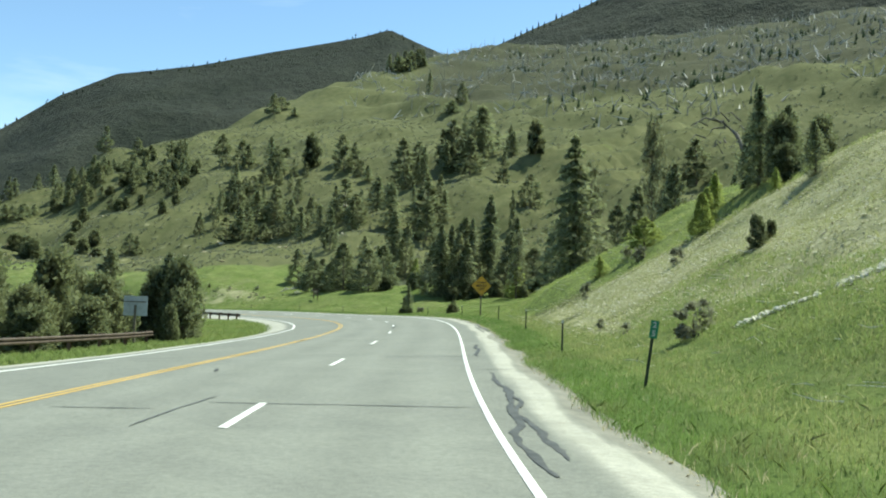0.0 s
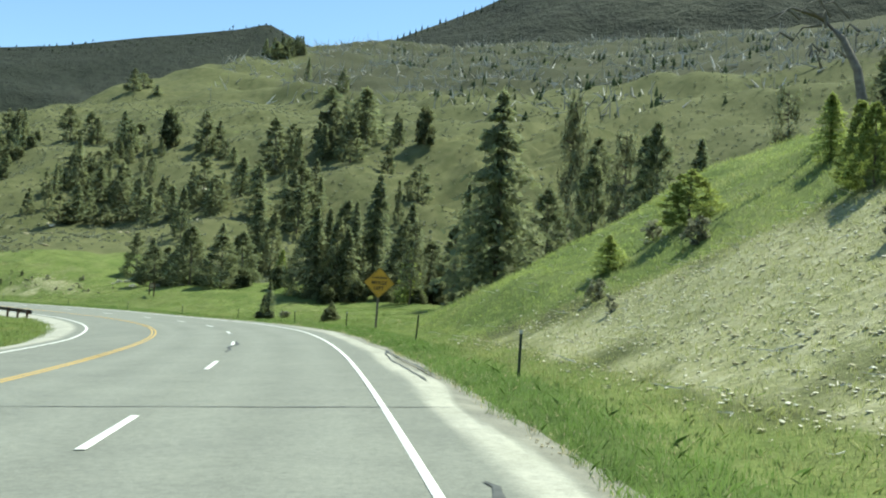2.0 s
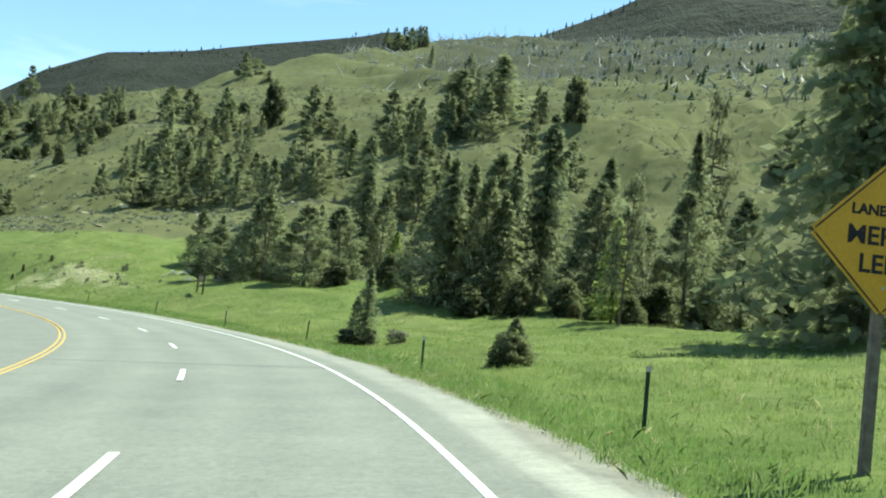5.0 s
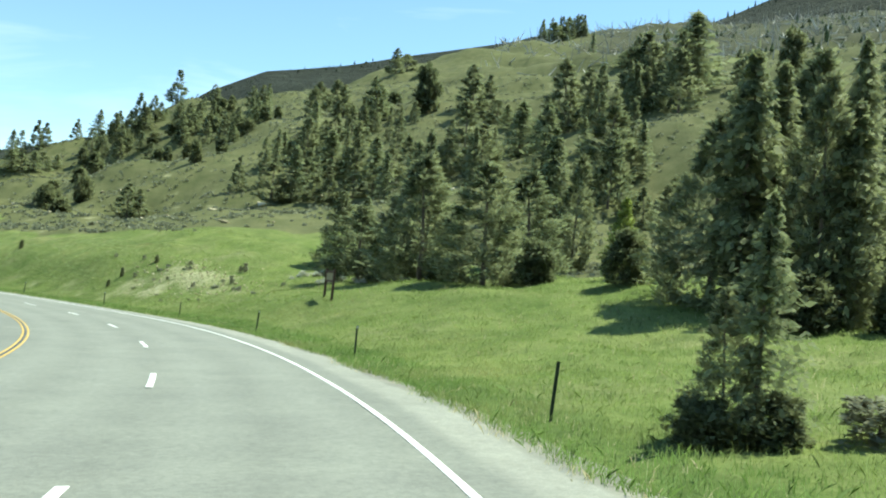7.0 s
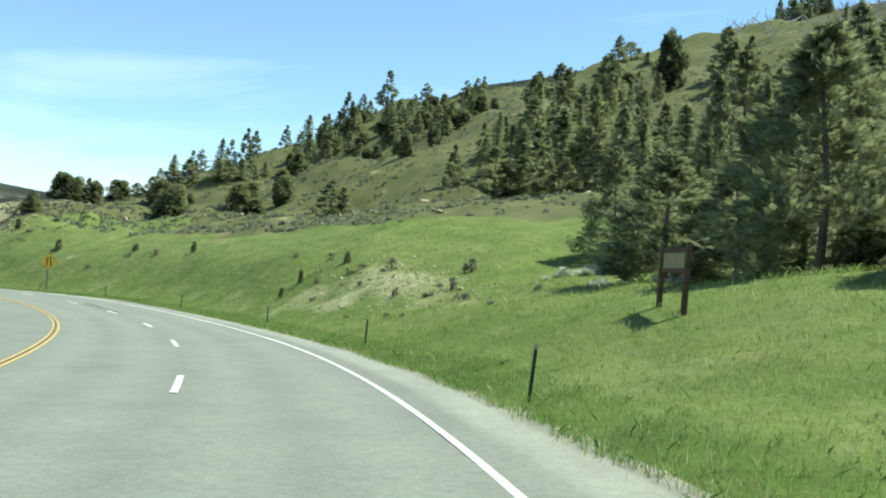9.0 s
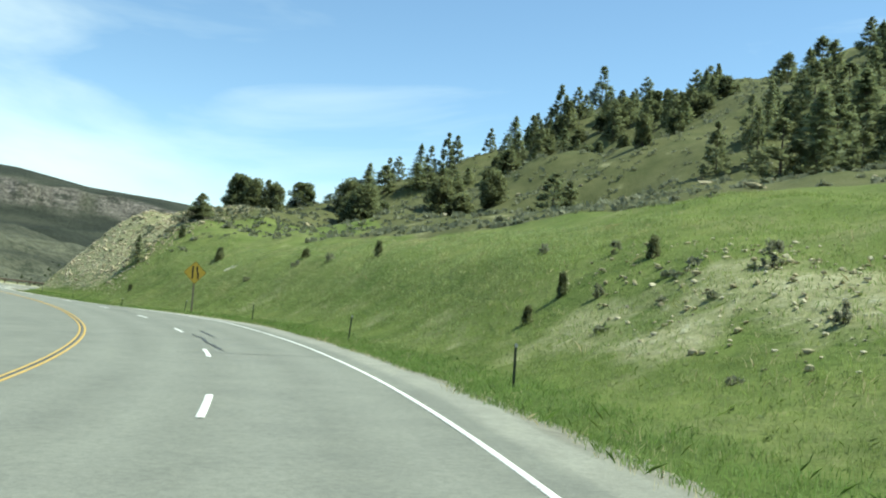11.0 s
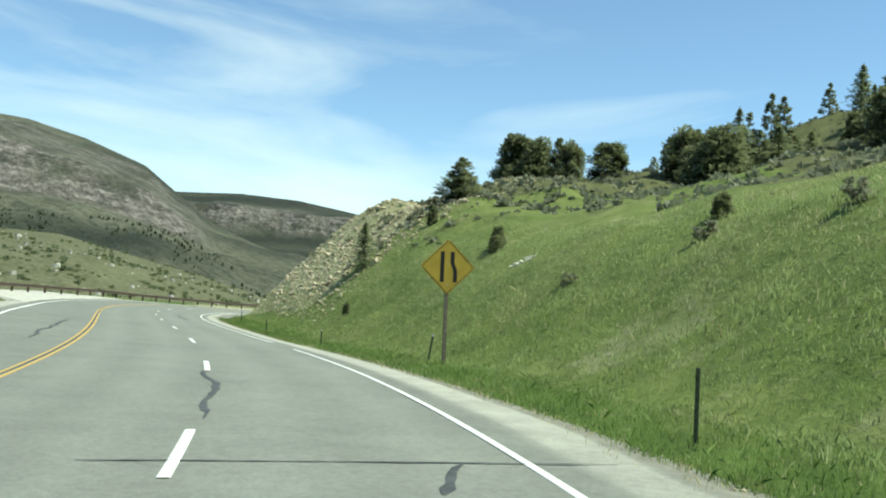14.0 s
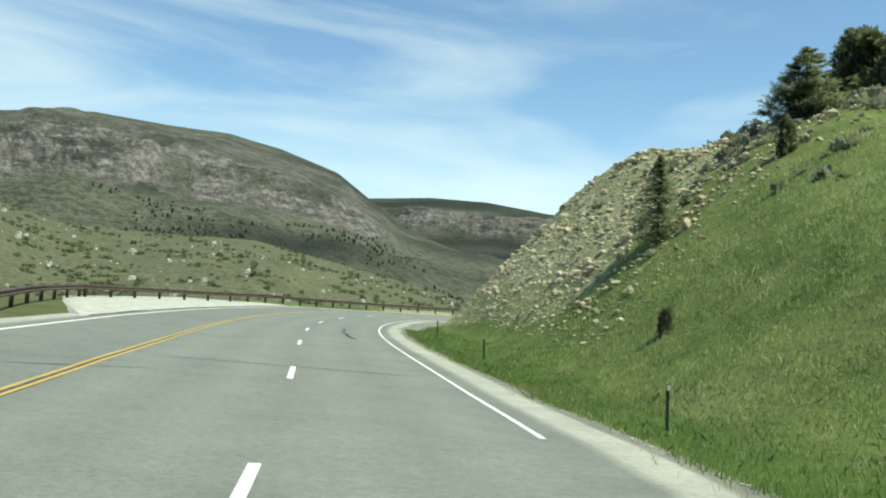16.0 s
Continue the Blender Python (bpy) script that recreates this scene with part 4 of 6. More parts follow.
# the spur above the first bank
for x, y, h, w in ((19.8, 37.3, 5.3, 3.2), (20.8, 35.5, 3.6, 2.2), (18.3, 26.5, 2.4, 1.6)):
    plant("fir", True, x, y, h, w, "full young fir on the crest of the stony bank", "tree", "firs on the bank")
for x, y, h, w in ((16.1, 34.7, 2.1, 1.4), (16.9, 36.6, 2.2, 1.4), (15.4, 43.6, 1.9, 2.5), (12.9, 44.1, 1.3, 1.7), (17.8, 29.5, 1.2, 0.8), (18.6, 40.8, 2.2, 1.6)):
    plant("young", True, x, y, h, w, "bright yellow-green young fir on the bank", "tree", "young firs on the bank")
for x, y, h, w in ((19.6, 33.0, 1.8, 2.2), (13.4, 19.3, 1.1, 0.9), (14.2, 20.2, 0.7, 0.6), (21.5, 33.5, 2.4, 2.2), (19.8, 34, 3.2, 2.4), (20.5, 40, 3.5, 2.6)):
    plant("juniper", True, x, y, h, w, "dark juniper bush on the stony bank", "bush", "junipers on the bank")
# left of the road
for x, y, h, w in ((-13.5, 52.5, 5.4, 4.2), (-15.5, 55, 5.0, 4.4), (-12.6, 49.5, 3.4, 3.4), (-11.9, 43.6, 2.2, 1.6), (-19, 45, 6.4, 4.6), (-22, 42, 7.0, 5.2), (-18, 39, 4.0, 4.4), (-16.5, 35.5, 2.6, 3.6), (-20.5, 36, 4.4, 4.4), (-24, 47, 6, 5), (-25, 38, 6, 5), (-16.8, 58, 4.2, 4), (-15.5, 41, 2.8, 3), (-17, 47, 4.5, 4), (-20, 51, 5.5, 4.5), (-22, 56, 6.5, 5), (-16.2, 48.9, 3.4, 3.0)):
    plant("juniper", True, x, y, h, w, "dense dark juniper beside the guardrail", "bush", "junipers below the road")
for x, y, h, w in ((-17.5, 50, 6.5, 3.6), (-21, 39.5, 6.2, 3.8), (-14.6, 54.5, 6.0, 3.4), (-26, 43, 8, 4.4)):
    plant("fir", True, x, y, h, w, "dark fir rising out of the junipers below the road", "tree", "firs below the road")
HILLSIDE = ((26, 197.5, 7.7, 4.5), (17, 236, 12.6, 7.5), (9.6, 235, 10.3, 6.5), (-2.6, 236, 11.8, 6), (3.4, 193, 10.9, 5.6), (-4.4, 193, 10.9, 5.6), (-15, 204.5, 9.6, 6), (-21, 262, 8.2, 4.5), (-17, 257, 7.2, 3.2), (-46, 291, 8.2, 4.5),
            (-55.6, 295.4, 8.4, 5), (-70, 332, 7, 4.5), (67, 213, 11, 7), (4, 454, 12, 3.4), (-7, 530, 11, 7), (-13, 525, 9, 8), (-1, 528, 10, 5), (-65, 412, 9.2, 5.5), (-62.8, 421.8, 5.3, 5.3), (-55, 407.7, 4, 4.4), (-61.6, 297.5, 6.8, 4.1), (-53, 291.5, 7.6, 5))
SLOPE = ((-42.6, 279.8, 4.9, 4.3), (-44, 250.4, 4.8, 3.8), (-42, 254.5, 5.3, 2.6), (-26.5, 218.5, 4.5, 2.7), (-45.6, 238.5, 8.3, 4.4), (-39.3, 230, 8.2, 4.6), (-34.6, 231, 7.8, 4.1), (-24.8, 225.8, 3.1, 2.3), (-19.8, 255.4, 7.9, 4.8), (-12.6, 244.4, 4.4, 2.4),
         (13.6, 219, 9.7, 5), (8.3, 230, 7.7, 3.8), (12.4, 346, 4.9, 6), (17.5, 380, 9.2, 4), (1.2, 241, 7.1, 4.3), (-1.8, 218.3, 6.2, 3.4), (3.3, 186, 8.8, 3.9), (-39.9, 264.4, 8.5, 4.4), (-14.7, 250, 4.4, 3.1), (-50.9, 260.4, 5.8, 3), (-34.3, 226.3, 9.9, 4.6))
LOWER = ((-39.8, 218.4, 7.3, 4.2), (-43.6, 214.7, 5.9, 3.7), (-40.8, 215.5, 8.6, 3.6), (-36.8, 213.5, 3.6, 3), (-34.5, 211.9, 4.2, 3), (-28, 211, 8.8, 4.1), (-99.3, 291.5, 5.4, 3.5), (-31, 212, 5, 3.2), (-25, 208, 6, 3.5), (-20, 200, 7, 4), (-12, 198, 7, 4), (-8, 206, 8, 4.4),
         (-137.5, 275.7, 4, 3.2), (-131, 273, 5.8, 3.7), (-127, 273, 5.2, 3.9), (-121, 274.4, 5, 3.8), (-119.5, 276, 4, 3), (-118, 278.4, 4.6, 3.4), (-119.5, 284.6, 4.2, 3.2), (-118, 288, 3.4, 3), (-140, 274, 3.8, 3.6))
for x, y, h, w in HILLSIDE + SLOPE + LOWER:
    w = w * tree_rand.uniform(1.35, 1.85)
    plant("fir", False, x, y, h, w, "dark green conifer on the open grassy hillside", "tree", "conifers of the hillside")
for x, y, h, w in ((-30, 265, 10.4, 7.4), (30, 223.5, 8, 6.5), (-41.8, 293.4, 3.3, 4.8), (-89.7, 251.3, 4.0, 4.6), (-70.9, 206.2, 2.2, 4.2), (-118, 260.5, 3.3, 4.2), (-89.3, 245.1, 3, 4.3), (-65.2, 238.7, 3.9, 3.2), (-64, 247.3, 3.4, 3.8)):
    plant("juniper", False, x, y, h, w, "rounded dark juniper on the dry hillside", "tree", "junipers of the hillside")
# the junipers that stand out on the crest of the cut
for x, y, h, w in ((-106.8, 214.9, 4.3, 5.2), (-104.2, 214.2, 4.0, 4.6), (-102.0, 215.3, 3.7, 3.2), (-108.6, 215.6, 3.0, 3.4), (-103.1, 221.8, 2.9, 4.8), (-88.5, 215.1, 5.0, 6.4), (-90.6, 216.3, 3.8, 4.6), (-95.2, 221, 4.0, 5.0), (-92.6, 221.5, 3.6, 4.0), (-74.8, 209.3, 3.5, 4.2), (-84.6, 228.3, 3.2, 4.0), (-77.6, 225.1, 4.0, 4.2)):
    plant("juniper", True, x, y, h + 0.3, w * 1.12, "dense dark green juniper on the crest of the cut bank", "tree", "junipers of the crest", 0.45)
for x, y, h, w in ((-107.4, 214.4, 4.7, 3.4), (-102.7, 214.9, 4.4, 3.0), (-89.2, 214.9, 5.4, 4.2)):
    plant("fir", True, x, y, h, w, "dark pointed conifer crowded into the junipers", "tree", "conifers of the crest", 0.3)
plant("fir", False, -67.3, 219.4, 5.2, 5.0, "dark bushy conifer at the top of the green bank", "tree", "conifers of the hillside")
plant("fir", False, -66.0, 220.6, 4.2, 4.0, "dark bushy conifer at the top of the green bank", "tree", "conifers of the hillside")
plant("fir", True, -101.6, 203.4, 3.2, 4.0, "dark cone-shaped conifer above the rocky nose", "tree", "conifers above the nose", 0.45)
plant("juniper", True, -101.4, 203.3, 1.7, 3.0, "dark low juniper above the rocky nose", "tree", "conifers above the nose")
# the row of conifers on the skyline
for x, y, h in ((-139, 280, 4.3), (-140, 286, 6.0), (-136, 287, 5.4), (-135, 289, 4.9), (-132, 292, 6.8), (-136, 302, 6.6), (-133, 304, 7.5), (-132, 306, 6.4), (-126, 310, 5.3), (-123, 315, 7.6), (-113, 306, 6.6), (-110, 305, 5.5), (-102, 293, 8.9), (-114, 304, 5.0), (-100, 296, 6.6), (-117, 348, 10.0)):
    plant("fir", False, x, y, h, h * tree_rand.uniform(0.55, 0.75), "dark conifer standing against the sky on the ridge", "tree", "conifers of the skyline")
# the wooded belt that runs up to the ridge, and the copse below it
for i in range(95):
    u, v = tree_rand.random(), tree_rand.random() ** 1.3
    x = (-116 + 54 * u) * (1 - v) + (-104 + 30 * u) * v
    y = (289 - 28 * u) * (1 - v) + (352 - 36 * u) * v
    if tree_rand.random() < 0.65:
        plant("fir", False, x, y, tree_rand.uniform(3.8, 7.2), tree_rand.uniform(3.2, 5.0), "dark conifer in the wooded belt on the ridge", "tree", "conifers of the ridge belt")
    else:
        plant("juniper", False, x, y, tree_rand.uniform(2.5, 4.0), tree_rand.uniform(3, 4.6), "dark juniper in the wooded belt on the ridge", "tree", "junipers of the ridge belt")
for i in range(34):
    x, y = tree_rand.uniform(-52, -30), tree_rand.uniform(222, 262)
    plant("fir", False, x, y, tree_rand.uniform(3, 7), tree_rand.uniform(2.2, 3.8), "mid-sized conifer in the hillside copse", "tree", "conifers of the hillside copse")
for i in range(26):
    x, y = tree_rand.uniform(-28, 22), tree_rand.uniform(168, 232)
    plant("fir", False, x, y, tree_rand.uniform(3, 9), tree_rand.uniform(2.4, 4.4), "conifer in the loose wood above the meadow", "tree", "conifers above the meadow")
for i in range(16):
    x, y = tree_rand.uniform(6, 26), tree_rand.uniform(228, 246)
    plant("fir", False, x, y, tree_rand.uniform(5, 11), tree_rand.uniform(3, 5), "conifer in the dense clump on the slope", "tree", "conifers of the upper clump")
for i in range(14):
    x, y = tree_rand.uniform(-20, 2), tree_rand.uniform(518, 535)
    plant("fir", False, x, y, tree_rand.uniform(6, 12), tree_rand.uniform(3.5, 6), "conifer on the hill's crest", "tree", "conifers on the crest")


# ---- roadside things ----
steel_dark = plain("weathered_green_steel", (0.035, 0.05, 0.035), 0.6, 0.4, 0.35, 12)
steel_grey = plain("galvanised_steel", (0.42, 0.43, 0.42), 0.5, 0.7, 0.2, 8)
rust_steel = plain("rusted_guardrail_steel", (0.13, 0.10, 0.08), 0.75, 0.35, 0.35, 3, 0.2)
post_wood = plain("brown_weathered_wood", (0.165, 0.14, 0.11), 0.9, 0, 0.35, 9, 0.5)
board_wood = plain("dark_stained_wood", (0.10, 0.06, 0.04), 0.85, 0, 0.35, 7, 0.5)
sign_yellow = plain("yellow_sign_sheeting", (0.55, 0.30, 0.03), 0.5, 0, 0.1, 3)
sign_ochre = plain("faded_yellow_sign_sheeting", (0.42, 0.30, 0.05), 0.5, 0, 0.12, 3)
sign_black = plain("black_sign_ink", (0.015, 0.015, 0.015), 0.6, 0, 0.2, 5)
sign_back = plain("bare_aluminium", (0.50, 0.50, 0.47), 0.6, 0.1, 0.15, 4)
white_reflector = plain("white_reflector", (0.42, 0.43, 0.41), 0.3, 0, 0.1, 20)
green_panel = plain("green_sign_sheeting", (0.03, 0.20, 0.10), 0.5, 0, 0.1, 10)
notice_paper = plain("faded_notice", (0.27, 0.235, 0.13), 0.7, 0, 0.2, 5)


def bm_part(name, bm, mat, parent, label=""):
    me = bpy.data.meshes.new(name)
    bm.to_mesh(me)
    bm.free()
    me.materials.append(mat)
    ob = new(name, me)
    ob.parent = parent
    if label:
        ob["label"] = label
    return ob


def box(bm, size, at, turn=None, bevel=0.0):
    made = bmesh.ops.create_cube(bm, size=1.0)["verts"]
    m = Matrix.Translation(at) @ (turn or Matrix.Identity(4)) @ Matrix.Diagonal((*size, 1))
    bmesh.ops.transform(bm, matrix=m, verts=made)
    if bevel:
        edges = list({e for v in made for e in v.link_edges})
        bmesh.ops.bevel(bm, geom=edges, offset=bevel, segments=2, affect="EDGES")


def heading(s):
    return math.degrees(float(np.interp(s, S, HEAD)))


def stand(name, s, lat, turn=0.0, lean=(0, 0)):
    """An empty on the ground at s, lat, turned to face along the road."""
    x, y, _ = on_road(np.array([float(s)]), np.array([float(lat)]))[0]
    ob = new(name)
    ob.matrix_basis = pose(x, y, height_at(x, y), lean[0], lean[1], heading(s) + turn)
    return ob


def t_post(parent, height):
    """A rolled steel T section with studs along its face."""
    bm = bmesh.new()
    w, t, d = 0.029, 0.009, 0.034
    prof = [(-w, 0), (w, 0), (w, t), (t / 2, t), (t / 2, d), (-t / 2, d), (-t / 2, t), (-w, t)]
    rings = [[bm.verts.new((x, y, z)) for x, y in prof] for z in (-0.3, height)]
    n = len(prof)
    for i in range(n):
        bm.faces.new((rings[0][i], rings[0][(i + 1) % n], rings[1][(i + 1) % n], rings[1][i]))
    bm.faces.new(rings[1])
    k = int(height / 0.12)
    for i in range(k):
        box(bm, (0.014, 0.012, 0.03), (0, -0.005, 0.1 + i * 0.12))
    return bm_part("post", bm, steel_dark, parent)


POSTS = ((16.7, 6.3, 0.97), (33.6, 6.6, 0.97), (49.7, 6.7, 0.95), (65.9, 6.45, 0.85), (77.9, 5.95, 0.80), (93.4, 5.95, 0.85), (107.6, 5.8, 0.88), (121.3, 5.65, 0.9), (136.6, 6.0, 0.82), (152.4, 6.1, 0.92), (169, 5.95, 0.98), (184.6, 5.7, 0.92), (201.9, 6.53, 0.82), (215.2, 5.75, 0.72), (232, 5.95, 0.75), (248, 6.2, 0.75))
lean_rand = random.Random(4)
for i, (s, lat, h) in enumerate(POSTS):
    p = stand("delineator_post", s, lat, lean_rand.uniform(-12, 12), (lean_rand.uniform(-2, 2), lean_rand.uniform(-2.5, 4.0) + (5 if i == 12 else 0)))
    t_post(p, h)
    if i % 3 != 2:
        bm = bmesh.new()
        box(bm, (0.066, 0.008, 0.08), (0, -0.022, h - 0.03), None, 0.003)
        bm_part("reflector", bm, white_reflector, p, "small pale reflector plate")
    tagged(p, "thin dark steel delineator post in the verge grass", "post", "delineator posts along the curve")

def word(text, size, at, mat, parent, name="lettering"):
    """Raised lettering in the built-in font, as a mesh."""
    c = bpy.data.curves.new(name, "FONT")
    c.body, c.size, c.align_x, c.align_y, c.extrude = text, size, "CENTER", "CENTER", 0.0015
    c.offset = 0.006
    tmp = bpy.data.objects.new(name, c)
    scene.collection.objects.link(tmp)
    me = bpy.data.meshes.new_from_object(tmp.evaluated_get(bpy.context.evaluated_depsgraph_get()))
    bpy.data.objects.remove(tmp)
    me.materials.clear()
    me.materials.append(mat)
    ob = new(name, me)
    ob.parent = parent
    ob.matrix_basis = Matrix.Translation(at) @ pose(0, 0, 0, 90, 0, 0)
    return ob


marker = stand("mile_marker", 6.2, 6.6, 4, (2, 7))
t_post(marker, 1.22)
bm = bmesh.new()
box(bm, (0.16, 0.006, 0.34), (0, -0.03, 1.12), None, 0.002)
number_panel = bm_part("panel", bm, green_panel, marker, "narrow green number panel")
for z, figure in ((1.20, "2"), (1.04, "5")):
    word(figure, 0.15, (0, -0.034, z), white_reflector, number_panel, "figure")
tagged(marker, "leaning steel post with a narrow green marker panel", "marker")


def diamond(parent, half, centre, mat):
    """A round-cornered diamond plate with a black border line."""
    bm = bmesh.new()
    side = half * math.sqrt(2)
    spin = pose(0, 0, 0, 0, 45, 0)
    made = bmesh.ops.create_cube(bm, size=1.0)["verts"]
    bmesh.ops.transform(bm, matrix=Matrix.Diagonal((side, 0.005, side, 1)), verts=made)
    edges = [e for e in bm.edges if abs((e.verts[0].co - e.verts[1].co).y) > 0.004]
    bmesh.ops.bevel(bm, geom=edges, offset=0.05, segments=4, affect="EDGES")
    bmesh.ops.transform(bm, matrix=Matrix.Translation(centre) @ spin, verts=bm.verts[:])
    plate = bm_part("panel", bm, mat, parent, "yellow diamond panel")
    bm = bmesh.new()
    a = side / 2 - 0.035
    for dx, dz, w, h in ((0, a, 2 * a - 0.06, 0.016), (0, -a, 2 * a - 0.06, 0.016), (a, 0, 0.016, 2 * a - 0.06), (-a, 0, 0.016, 2 * a - 0.06)):
        box(bm, (w, 0.003, h), (dx, 0, dz))
    bmesh.ops.transform(bm, matrix=Matrix.Translation((centre[0], centre[1] - 0.0045, centre[2])) @ spin, verts=bm.verts[:])
    rim = bm_part("border", bm, sign_black, plate, "black border line")
    return plate


def sign_post(parent, height, mat, thick=0.10):
    bm = bmesh.new()
    box(bm, (thick, thick, height + 0.4), (0, 0.062, height / 2 - 0.2), None, 0.008)
    bm_part("post", bm, mat, parent)
    bm = bmesh.new()
    for z in (height - 0.35, height - 0.95):
        bmesh.ops.create_cone(bm, cap_ends=True, segments=8, radius1=0.016, radius2=0.016, depth=0.02, matrix=Matrix.Translation((0, -0.008, z)) @ pose(0, 0, 0, 90, 0, 0))
    bm_part("bolts", bm, steel_grey, parent)


merge = stand("merge_sign", 62.4, 7.3, -6, (0, 0.5))
base_z = merge.matrix_basis.translation.z
cz = 3.35 - base_z
sign_post(merge, cz + 0.45, post_wood)
panel = diamond(merge, 0.80, (0, 0, cz), sign_yellow)
word("LANE ENDS", 0.145, (0, -0.005, cz + 0.26), sign_black, panel)
word("MERGE", 0.26, (0, -0.005, cz + 0.0), sign_black, panel)
word("LEFT", 0.26, (0, -0.005, cz - 0.28), sign_black, panel)
tagged(merge, "orange-yellow diamond warning sign with lettering on a wooden post", "road sign")

narrow = stand("lane_reduction_sign", 200.3, 6.55, -3, (0, -1.0))
cz = 2.78 - narrow.matrix_basis.translation.z
sign_post(narrow, cz + 0.45, post_wood)
panel = diamond(narrow, 0.80, (0, 0, cz), sign_ochre)
bm = bmesh.new()
box(bm, (0.115, 0.003, 0.86), (-0.16, -0.0045, cz))
bm_part("symbol_bar", bm, sign_black, panel, "straight black lane bar")
bm = bmesh.new()
w = 0.0575
line = [(0.13, 0.43), (0.13, 0.12), (0.22, -0.10), (0.22, -0.43)]
left = [bm.verts.new((x - w, -0.0045, cz + z)) for x, z in line]
right = [bm.verts.new((x + w, -0.0045, cz + z)) for x, z in line]
faces = [bm.faces.new((left[i], left[i + 1], right[i + 1], right[i])) for i in range(3)]
ext = bmesh.ops.extrude_face_region(bm, geom=faces)["geom"]
bmesh.ops.translate(bm, vec=(0, -0.002, 0), verts=[g for g in ext if isinstance(g, bmesh.types.BMVert)])
bmesh.ops.recalc_face_normals(bm, faces=bm.faces[:])
bm_part("symbol_bend", bm, sign_black, panel, "black bar bending towards the other")
tagged(narrow, "faded yellow diamond sign with black lane bars on wooden post", "road sign")

# the notice board in the meadow
bx, by = -12.62, 127.0
board = new("notice_board")
bz = height_at(bx, by)
board.matrix_basis = pose(bx, by, bz, 0, 1.5, -60.5)
top = 1.5
for dx in (-0.68, 0.68):
    bm = bmesh.new()
    box(bm, (0.12, 0.11, top + 0.4), (dx, 0, top / 2 - 0.2), None, 0.012)
    bm_part("post", bm, board_wood, board)
for z in (top - 0.16, top - 0.62):
    bm = bmesh.new()
    box(bm, (1.24, 0.09, 0.11), (0, 0, z), None, 0.01)
    bm_part("rail", bm, board_wood, board)
bm = bmesh.new()
box(bm, (1.18, 0.03, 0.36), (0, -0.01, top - 0.39), None, 0.004)
bm_part("panel", bm, notice_paper, board, "sun-faded yellowish notice panel")
tagged(board, "two-post dark wooden notice board with a faded panel in the meadow", "notice board")

# back of a road sign beyond the rail
back = stand("road_sign", 47, -15.6, 178)
sign_post(back, 2.3, post_wood, 0.12)
bm = bmesh.new()
box(bm, (1.45, 0.006, 1.2), (0, -0.004, 2.25), None, 0.002)
bm_part("panel", bm, sign_back, back, "bare grey metal sheet")
bm = bmesh.new()
box(bm, (1.3, 0.05, 0.06), (0, 0.03, 2.5), None, 0.004)
bm_part("brace", bm, post_wood, back)
tagged(back, "rectangular sign seen from its bare metal back", "road sign")


def guardrail(points, label, mat, post_mat, spacing=3.8):
    """A W-beam rail on posts along a line of (s, lat) points."""
    s = np.concatenate([np.linspace(points[i][0], points[i + 1][0], max(2, int(abs(points[i + 1][0] - points[i][0]) / 1.2)), endpoint=i == len(points) - 2) for i in range(len(points) - 1)])
    lat = np.interp(s, [q[0] for q in points], [q[1] for q in points])
    line = on_road(s, lat)
    line[:, 2] = ground_height(line[:, 0], line[:, 1])
    line[:, 2] = np.convolve(np.pad(line[:, 2], 2, "edge"), np.ones(5) / 5, "valid")
    rail = new("guardrail")
    rail.matrix_basis = Matrix.Translation(line[0])
    rel = line - line[0]
    tan = unit(np.gradient(line, axis=0) * (1, 1, 0))
    side = np.stack([tan[:, 1], -tan[:, 0], 0 * tan[:, 0]], -1)
    prof = ((0.00, 0.50), (0.075, 0.54), (0.075, 0.59), (0.0, 0.645), (0.075, 0.70), (0.075, 0.75), (0.0, 0.79))
    V = np.concatenate([rel + side * o + np.array([0, 0, z]) for o, z in prof] + [rel + side * (o - 0.012) + np.array([0, 0, z]) for o, z in prof])
    n, k = len(s), len(prof)
    i = np.arange(n - 1)
    F = [np.stack([i + j * n, i + (j + 1) * n, i + (j + 1) * n + 1, i + j * n + 1], -1) for j in range(k - 1)]
    F += [np.stack([i + (k + j) * n, i + (k + j) * n + 1, i + (k + j + 1) * n + 1, i + (k + j + 1) * n], -1) for j in range(k - 1)]
    ends = [(j * n + e, (j + 1) * n + e, (k + j + 1) * n + e, (k + j) * n + e) for e in (0, n - 1) for j in range(k - 1)]
    ob = part("beam", V, np.concatenate(F).tolist() + ends, mat, rail)
    length = np.concatenate([[0], np.cumsum(np.linalg.norm(np.diff(line, axis=0), axis=1))])
    for d in np.arange(0.6, length[-1], spacing):
        q = [float(np.interp(d, length, rel[:, c])) for c in range(3)]
        t = [float(np.interp(d, length, side[:, c])) for c in range(2)]
        a = math.degrees(math.atan2(t[1], t[0]))
        bm = bmesh.new()
        box(bm, (0.16, 0.14, 1.1), (-0.20, 0, 0.27), None, 0.01)
        box(bm, (0.14, 0.12, 0.34), (-0.06, 0, 0.645), None, 0.006)
        o = bm_part("post", bm, post_mat, rail)
        o.matrix_basis = Matrix.Translation(q) @ pose(0, 0, 0, 0, 0, a)
    return tagged(rail, label, "guardrail", "guardrails")


